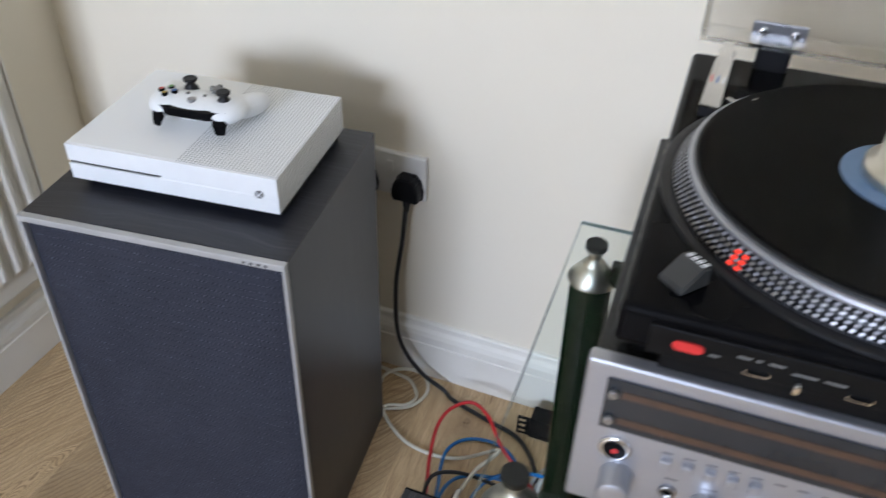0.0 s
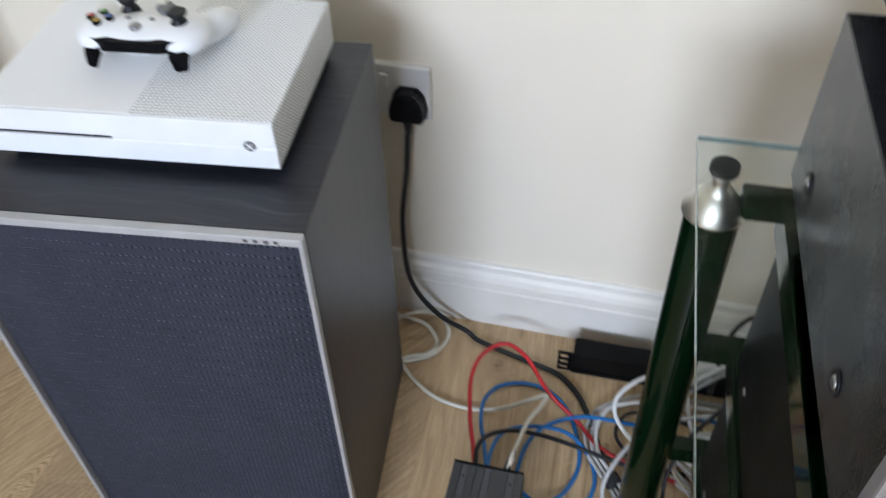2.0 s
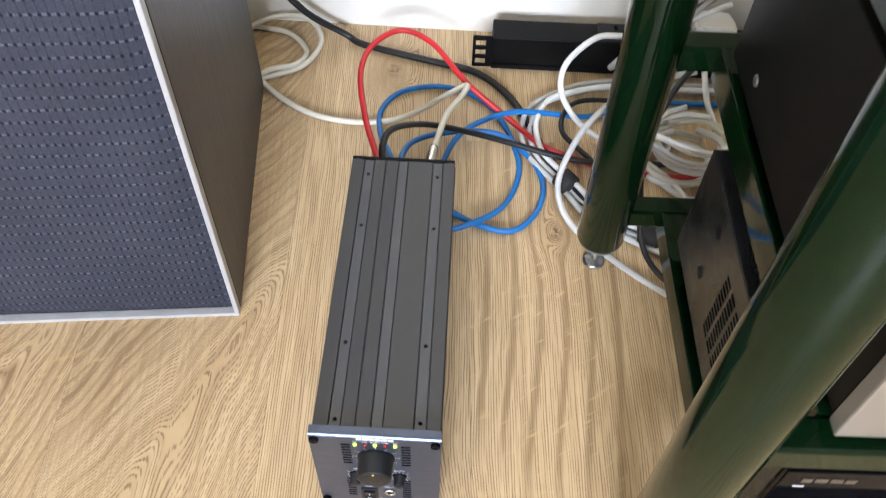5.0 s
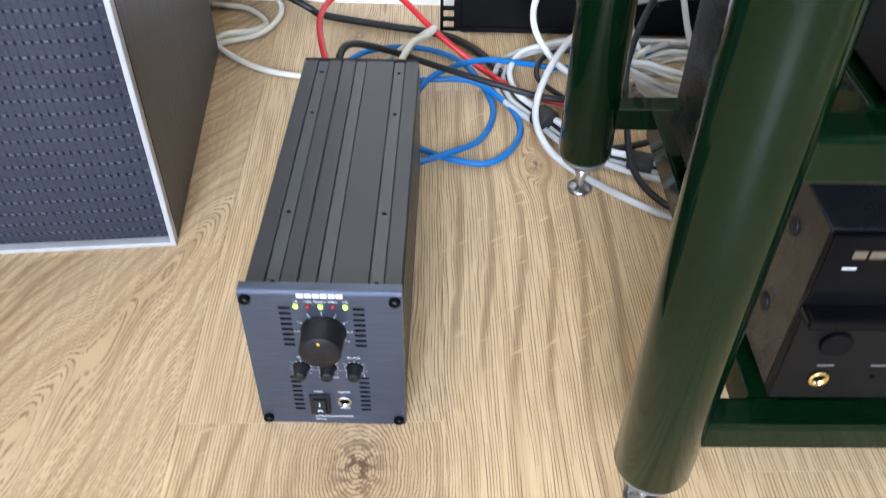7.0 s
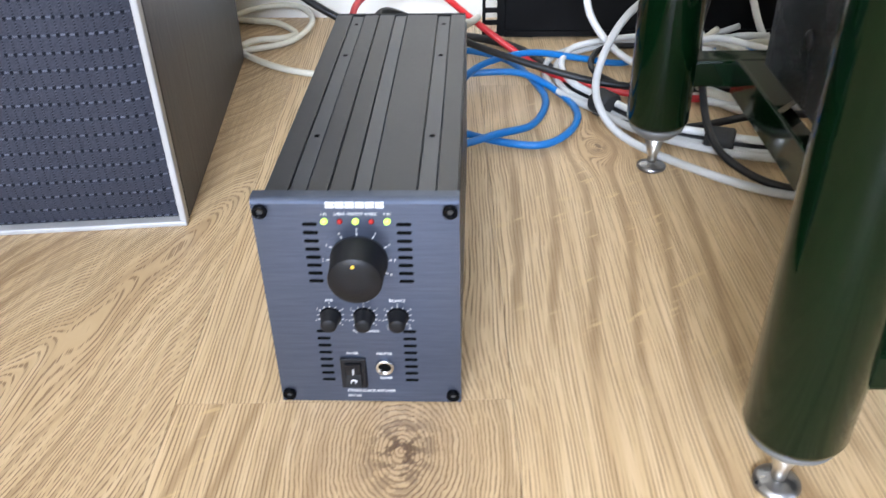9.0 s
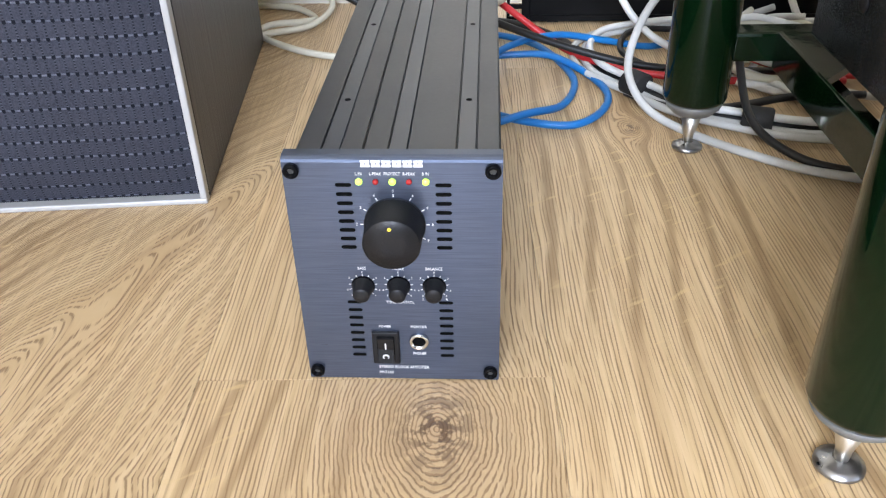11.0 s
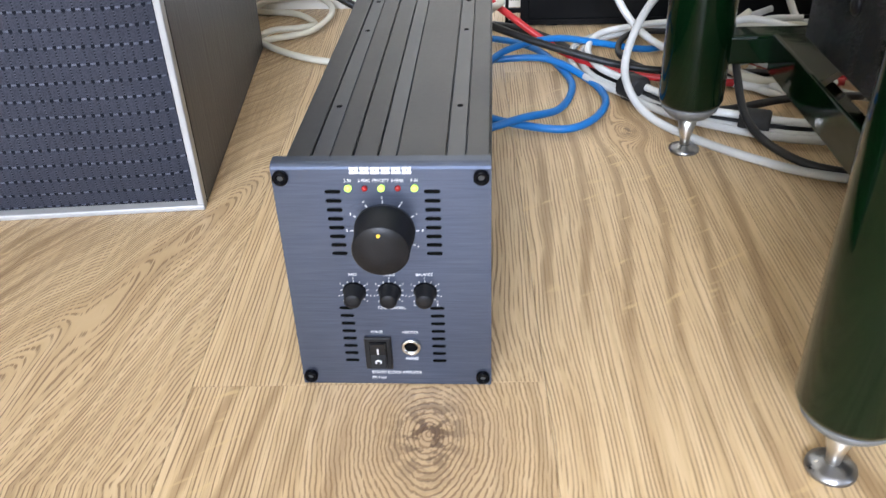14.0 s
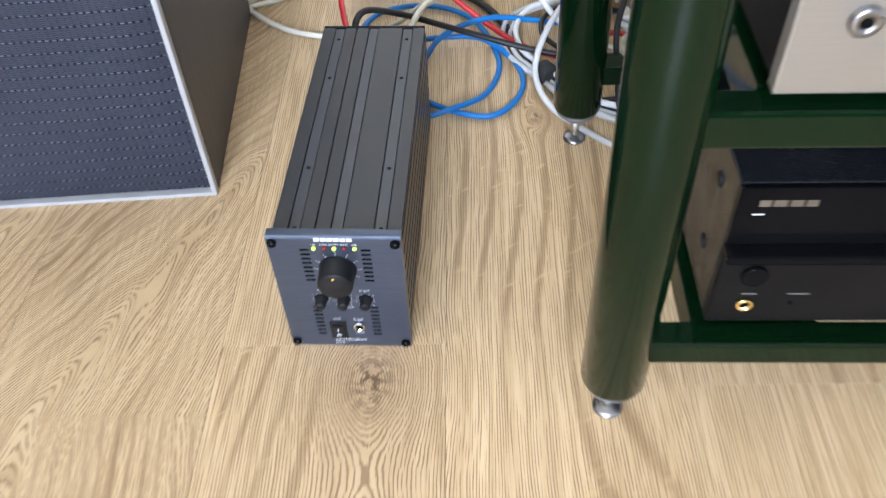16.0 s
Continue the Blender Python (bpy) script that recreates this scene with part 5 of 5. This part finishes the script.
def power_strip():
    s = thing("power_strip", STRIP, "black rack-mount power strip lying along the skirting board", "power strip")
    part("body", boxed(0.0, 0.42, 0.0, 0.036, 0.004, 0.049, 0.0015), SATIN, s)
    part("bottom_lip", boxed(0.0, 0.42, -0.003, 0.0, 0.004, 0.010), SATIN, s)
    # slotted end bracket
    bm = bmesh.new()
    box(bm, -0.024, -0.0205, -0.0005, 0.002, 0.004, 0.050)
    for z0, z1 in ((0.004, 0.008), (0.0165, 0.0215), (0.0300, 0.0350), (0.0440, 0.050)):
        box(bm, -0.0205, -0.008, -0.0005, 0.002, z0, z1)
    box(bm, -0.008, 0.0, -0.0005, 0.002, 0.004, 0.050)
    part("end_bracket", bm, SATIN, s, "slotted black mounting bracket")
    for i in range(5):
        x = 0.15 + i * 0.056
        sk = part("outlet", boxed(x - 0.022, x + 0.022, 0.001, 0.035, 0.0485, 0.0512, 0.001), BLACKP, s)
        bm = bmesh.new()
        for dx, dy, a, b in ((0, 0.026, 0.002, 0.004), (-0.011, 0.012, 0.003, 0.002), (0.011, 0.012, 0.003, 0.002)):
            box(bm, x + dx - a, x + dx + a, dy - b, dy + b, 0.0507, 0.0516)
        part("pin_slot", bm, HOLE, sk)
    bm = bmesh.new()
    for x in (0.02, 0.40):
        box(bm, x, x + 0.012, 0.006, 0.030, 0.0, 0.004)
    part("foot", bm, RUBBER, s)
    return s


power_strip()


def strip_plug(x, y, turn, mat, label):
    m = STRIP @ pose(x, y, 0.0517, 0, 0, turn)
    p = thing("mains_plug", m, label, "plug", "plugs in the power strip")
    outline = [(-0.024, -0.020), (0.024, -0.020), (0.026, -0.004), (0.018, 0.018), (-0.018, 0.018), (-0.026, -0.004)]
    bm = prism(outline, 0.0, 0.026)
    bmesh.ops.bevel(bm, geom=list(bm.edges), offset=0.004, segments=2, affect="EDGES")
    part("plug_body", bm, mat, p)
    part("cord_grip", turned([(0.0065, 0.0), (0.0045, 0.022)], pose(0, -0.018, 0.012, 90, 0, 0), 12), mat, p)
    return p


strip_plug(0.206, 0.018, 8, CREAMP, "white mains plug in the power strip")
strip_plug(0.264, 0.018, -6, CREAMP, "white mains plug in the power strip")

# ---- loose cables ----
cable("cream_cable", [(-0.66, 1.050, 0.005), (-0.568, 1.050, 0.005), (-0.538, 1.058, 0.005), (-0.505, 1.080, 0.006), (-0.490, 1.118, 0.014), (-0.512, 1.150, 0.020), (-0.556, 1.152, 0.018), (-0.586, 1.128, 0.013), (-0.580, 1.085, 0.006), (-0.542, 1.034, 0.0045), (-0.486, 0.995, 0.0045), (-0.424, 0.985, 0.0045), (-0.372, 0.992, 0.012), (-0.325, 1.000, 0.042), (-0.303, 1.000, 0.058), (-0.309, 0.975, 0.062), (-0.323, 0.930, 0.076), (-0.335, 0.850, 0.086)], 0.0034, C_CREAM, "cream cable coiled on the floor behind the loudspeaker")
cable("cream_cable", [(-0.68, 1.155, 0.0045), (-0.605, 1.150, 0.0045), (-0.570, 1.146, 0.0045), (-0.535, 1.138, 0.0045), (-0.508, 1.105, 0.0045), (-0.516, 1.072, 0.011), (-0.545, 1.058, 0.0125), (-0.575, 1.040, 0.0045), (-0.64, 1.03, 0.0045)], 0.0034, C_CREAM, "cream cable looped on the floor")
cream_end = bpy.data.objects["cream_cable"]
ENDM = pose(-0.3338, 0.858, 0.0852, 97, 0, -8)
part("phono_plug", turned([(0.0042, -0.016), (0.0052, -0.012), (0.0058, 0.0), (0.0058, 0.016), (0.0050, 0.018)], ENDM, 20), CHROME, cream_end, "bright metal phono plug")
part("plug_collar", turned(disc_profile(0.0068, 0.0182, 0.030), ENDM, 20), C_RED, cream_end, "red plug collar")
cable("red_cable", [(-0.379, 0.830, 0.070), (-0.392, 0.880, 0.062), (-0.410, 0.935, 0.060), (-0.424, 1.005, 0.062), (-0.416, 1.052, 0.064), (-0.385, 1.080, 0.066), (-0.346, 1.062, 0.064), (-0.302, 1.016, 0.046), (-0.250, 0.992, 0.016), (-0.212, 0.960, 0.010), (-0.166, 0.943, 0.006), (-0.128, 0.933, 0.006), (-0.075, 0.927, 0.006), (0.0, 0.93, 0.006)], 0.0034, C_RED, "red cable arching up behind the amplifier")
cable("blue_cable", [(-0.360, 0.832, 0.062), (-0.372, 0.872, 0.050), (-0.384, 0.915, 0.032), (-0.398, 0.960, 0.012), (-0.403, 1.005, 0.0055), (-0.384, 1.039, 0.0050), (-0.344, 1.054, 0.0050), (-0.303, 1.047, 0.005), (-0.269, 1.017, 0.006), (-0.247, 0.970, 0.0050), (-0.238, 0.923, 0.0050), (-0.252, 0.875, 0.005), (-0.283, 0.840, 0.0130), (-0.330, 0.826, 0.006), (-0.40, 0.82, 0.0050)], 0.0033, C_BLUE, "blue cable looped on the floor")
cable("blue_cable", [(-0.345, 0.880, 0.0050), (-0.318, 0.862, 0.0050), (-0.284, 0.843, 0.0050), (-0.247, 0.836, 0.0050), (-0.222, 0.859, 0.0050), (-0.211, 0.897, 0.0050), (-0.223, 0.938, 0.006), (-0.259, 0.968, 0.014), (-0.307, 0.973, 0.012), (-0.353, 0.953, 0.016), (-0.368, 0.905, 0.038), (-0.366, 0.832, 0.056)], 0.0033, C_BLUE, "blue cable looped on the floor")
cable("blue_cable", [(-0.328, 0.880, 0.010), (-0.321, 0.935, 0.012), (-0.299, 0.968, 0.022), (-0.252, 0.996, 0.024), (-0.204, 1.009, 0.014), (-0.164, 1.015, 0.006), (-0.136, 1.024, 0.006), (-0.083, 1.046, 0.006), (0.02, 1.05, 0.006)], 0.0033, C_BLUE, "blue cable running towards the power strip")
cable("black_cable", [(-0.379, 0.832, 0.096), (-0.381, 0.856, 0.106), (-0.372, 0.880, 0.104), (-0.343, 0.912, 0.080), (-0.300, 0.930, 0.055), (-0.252, 0.936, 0.036), (-0.200, 0.934, 0.022), (-0.159, 0.933, 0.016), (-0.110, 0.938, 0.012), (0.0, 0.95, 0.006)], 0.0034, C_BLACK, "black cable curving out of the amplifier")
cable("white_cable", [(0.0, 1.12, 0.10), (-0.071, 1.090, 0.085), (-0.129, 1.045, 0.105), (-0.165, 1.025, 0.115), (-0.196, 1.000, 0.098), (-0.198, 0.985, 0.070), (-0.176, 0.972, 0.040), (-0.143, 0.960, 0.022), (-0.097, 0.940, 0.014), (-0.062, 0.905, 0.010), (-0.04, 0.85, 0.006)], 0.0034, C_WHITE, "white cable arching round the rack post")
for dx, dz, mat in ((0.0, 0.0, C_GREY), (-0.010, 0.001, C_GREY), (0.006, 0.008, C_WHITE)):
    cable("grey_cable", [(0.02, 1.072 - dx, 0.006 + dz), (-0.066, 1.068 - dx, 0.008 + dz), (-0.124, 1.066 - dx, 0.010 + dz), (-0.173, 1.052 - dx, 0.010 + dz), (-0.212 + dx, 1.028, 0.009 + dz), (-0.226 + dx, 0.990, 0.007 + dz), (-0.220 + dx, 0.951, 0.006 + dz), (-0.204 + dx, 0.926, 0.0055 + dz), (-0.180 + dx, 0.898, 0.0055 + dz), (-0.151 + dx, 0.860, 0.0055 + dz), (-0.110, 0.838 + dx, 0.0055 + dz), (-0.060, 0.822 + dx, 0.0055 + dz), (0.02, 0.82 + dx, 0.0055 + dz)], 0.0033, mat, "pale grey cable in a bundle on the floor", "bundled cables")
solid("cable_tie", turned(disc_profile(0.013, -0.010, 0.010, 0.002), pose(-0.187, 0.905, 0.0125, 90, 0, 38) @ Matrix.Diagonal((1, 0.85, 1, 1)), 20), RUBBER, "black hook-and-loop tie round the cable bundle", "cable tie")
solid("cable_tie", turned(disc_profile(0.012, -0.012, 0.012, 0.002), pose(-0.100, 0.836, 0.0115, 90, 0, 72) @ Matrix.Diagonal((1, 0.85, 1, 1)), 20), RUBBER, "black hook-and-loop tie round the cable bundle", "cable tie")
cable("white_cable", [(-0.06, 0.985, 0.11), (-0.120, 0.965, 0.105), (-0.165, 0.930, 0.090), (-0.190, 0.900, 0.066), (-0.200, 0.872, 0.038), (-0.186, 0.846, 0.016), (-0.154, 0.818, 0.007), (-0.106, 0.780, 0.005), (-0.064, 0.757, 0.005), (0.02, 0.735, 0.005)], 0.0034, C_GREY, "pale grey cable sweeping under the rack")
cable("black_cable", [(-0.06, 0.96, 0.16), (-0.095, 0.925, 0.135), (-0.118, 0.885, 0.09), (-0.117, 0.850, 0.05), (-0.112, 0.815, 0.022), (-0.092, 0.785, 0.010), (-0.055, 0.765, 0.005), (0.03, 0.75, 0.005)], 0.0032, C_BLACK, "thin black cable dropping behind the rack")
cable("black_cable", [(-0.12, 0.90, 0.006), (-0.160, 0.95, 0.006), (-0.190, 0.985, 0.012), (-0.178, 1.022, 0.018), (-0.135, 1.035, 0.016), (-0.06, 1.03, 0.006)], 0.0030, C_BLACK, "thin black cable on the floor")
cable("black_cable", [(0.0, 0.885, 0.012), (-0.06, 0.880, 0.012), (-0.120, 0.858, 0.0115), (-0.165, 0.872, 0.006), (-0.195, 0.905, 0.0045)], 0.0034, C_BLACK, "black cable beside the grey bundle")
for k_, (a, b) in enumerate((((-0.097, 1.115, 0.075), 0.0), ((-0.037, 1.115, 0.075), 0.02))):
    cable("white_cable", [(a[0], a[1] - 0.018, a[2] - 0.010), (a[0] - 0.002, 1.070, 0.075 + b), (a[0] + 0.012, 1.020, 0.040), (a[0] + 0.030, 0.975, 0.012), (a[0] + 0.012, 0.930, 0.006), (a[0] + 0.050, 0.895, 0.006), (a[0] + 0.09, 0.93, 0.006)], 0.0034, C_WHITE, "white appliance cable from the power strip")
cable("white_cable", [(-0.135, 1.060, 0.045), (-0.108, 1.030, 0.120), (-0.080, 0.995, 0.200), (-0.045, 0.950, 0.255), (0.0, 0.92, 0.27)], 0.0040, C_GREY, "pale grey cable rising behind the rack")
cable("black_cable", [(-0.135, 0.98, 0.11), (-0.08, 1.02, 0.15), (0.0, 1.06, 0.19), (0.08, 1.09, 0.22)], 0.0036, C_BLACK, "black cable slanting up behind the rack")
for k_ in range(4):
    r = 0.040 + 0.006 * (k_ % 2)
    cx_, cy_ = -0.060 + 0.006 * k_, 0.945 + 0.004 * k_
    cable("white_cable", [(cx_ + r * math.cos(a_ * 0.7 + k_), cy_ + 0.8 * r * math.sin(a_ * 0.7 + k_), 0.008 + 0.008 * k_ + 0.003 * math.sin(a_)) for a_ in range(9)], 0.0038, (C_WHITE, C_CREAM)[k_ % 2], "white cable coiled under the rack", "bundled cables")

for k_, (x_, r_, mat) in enumerate(((-0.118, 0.0034, C_WHITE), (-0.103, 0.0026, C_GREY))):
    cable("white_cable", [(x_ + 0.02, 1.045, 0.018), (x_, 1.030, 0.075), (x_ + 0.020, 1.000, 0.160), (x_ + 0.052, 0.975, 0.240), (x_ + 0.075, 0.955, 0.310), (x_ + 0.13, 0.93, 0.34)], r_, mat, "pale cable rising from the power strip to the shelves", "cables behind the rack")
cable("black_cable", [(-0.060, 1.060, 0.060), (-0.050, 1.100, 0.150), (-0.020, 1.112, 0.195), (0.015, 1.10, 0.19), (0.05, 1.06, 0.15)], 0.0036, C_BLACK, "black cable sagging behind the rack", "cables behind the rack")
for k_ in range(5):
    a_ = 0.5 + 0.55 * k_
    r_ = 0.046 + 0.005 * (k_ % 3)
    cable("white_cable", [(-0.052 + r_ * math.cos(a_ + 0.62 * j_), 0.955 + 0.7 * r_ * math.sin(a_ + 0.62 * j_), 0.034 + 0.006 * k_ + 0.006 * math.sin(1.7 * j_ + k_)) for j_ in range(8)], 0.0030, (C_CREAM, C_WHITE, C_GREY)[k_ % 3], "pale cable looped in the heap behind the rack", "bundled cables")
cable("red_cable", [(-0.128, 0.985, 0.012), (-0.095, 0.975, 0.016), (-0.060, 0.945, 0.014), (-0.020, 0.935, 0.010), (0.03, 0.94, 0.006)], 0.0032, C_RED, "red cable among the white cables behind the rack", "cables behind the rack")

# ---- laminate boards ----
floor_ob = solid("floor", boxed(WALL_W - 0.1, WALL_E + 0.1, WALL_S - 0.1, WALL_N + 0.1, -0.05, -0.0045), UNDERLAY, "oak-look laminate floor with long boards and dark knots", "floor", kind="structure")
BW, BL = BOARD_W, BOARD_L
TURN_M = pose(0, 0, 0, 0, 0, OAK_TURN)
edge = TURN_M.inverted() @ Vector((-0.275, 0.541, 0))


def board(length):
    bm = box(bmesh.new(), 0.0001, BW - 0.0001, 0.0001, length - 0.0001, -0.0045, 0.0, 0.0002, 1)
    return mesh_of("board", bm, OAK)


stagger = [0.0, 0.43, 1.241, 0.21, 0.64, 1.07]
shared = {}
ct, st_ = math.cos(radians(OAK_TURN)), math.sin(radians(OAK_TURN))
for i in range(-7, 26):
    x0 = edge.x - BW + i * BW
    across = x0 + BW / 2
    # the boards end under the north and south walls
    low, high = (WALL_S - 0.06 - across * st_) / ct, (WALL_N + 0.06 - across * st_) / ct
    for k_ in range(-5, 3):
        y0 = edge.y + stagger[i % 6] + k_ * BL
        ya, yb = max(y0, low), min(y0 + BL, high)
        mid = TURN_M @ Vector((across, (ya + yb) / 2, 0))
        if yb - ya > 0.03 and WALL_W - 0.15 < mid.x < WALL_E + 0.15:
            key = round(yb - ya, 4)
            if key not in shared:
                shared[key] = board(key)
            b = new("floor_board", shared[key])
            b.parent = floor_ob
            b.matrix_local = TURN_M @ pose(x0, ya, 0)
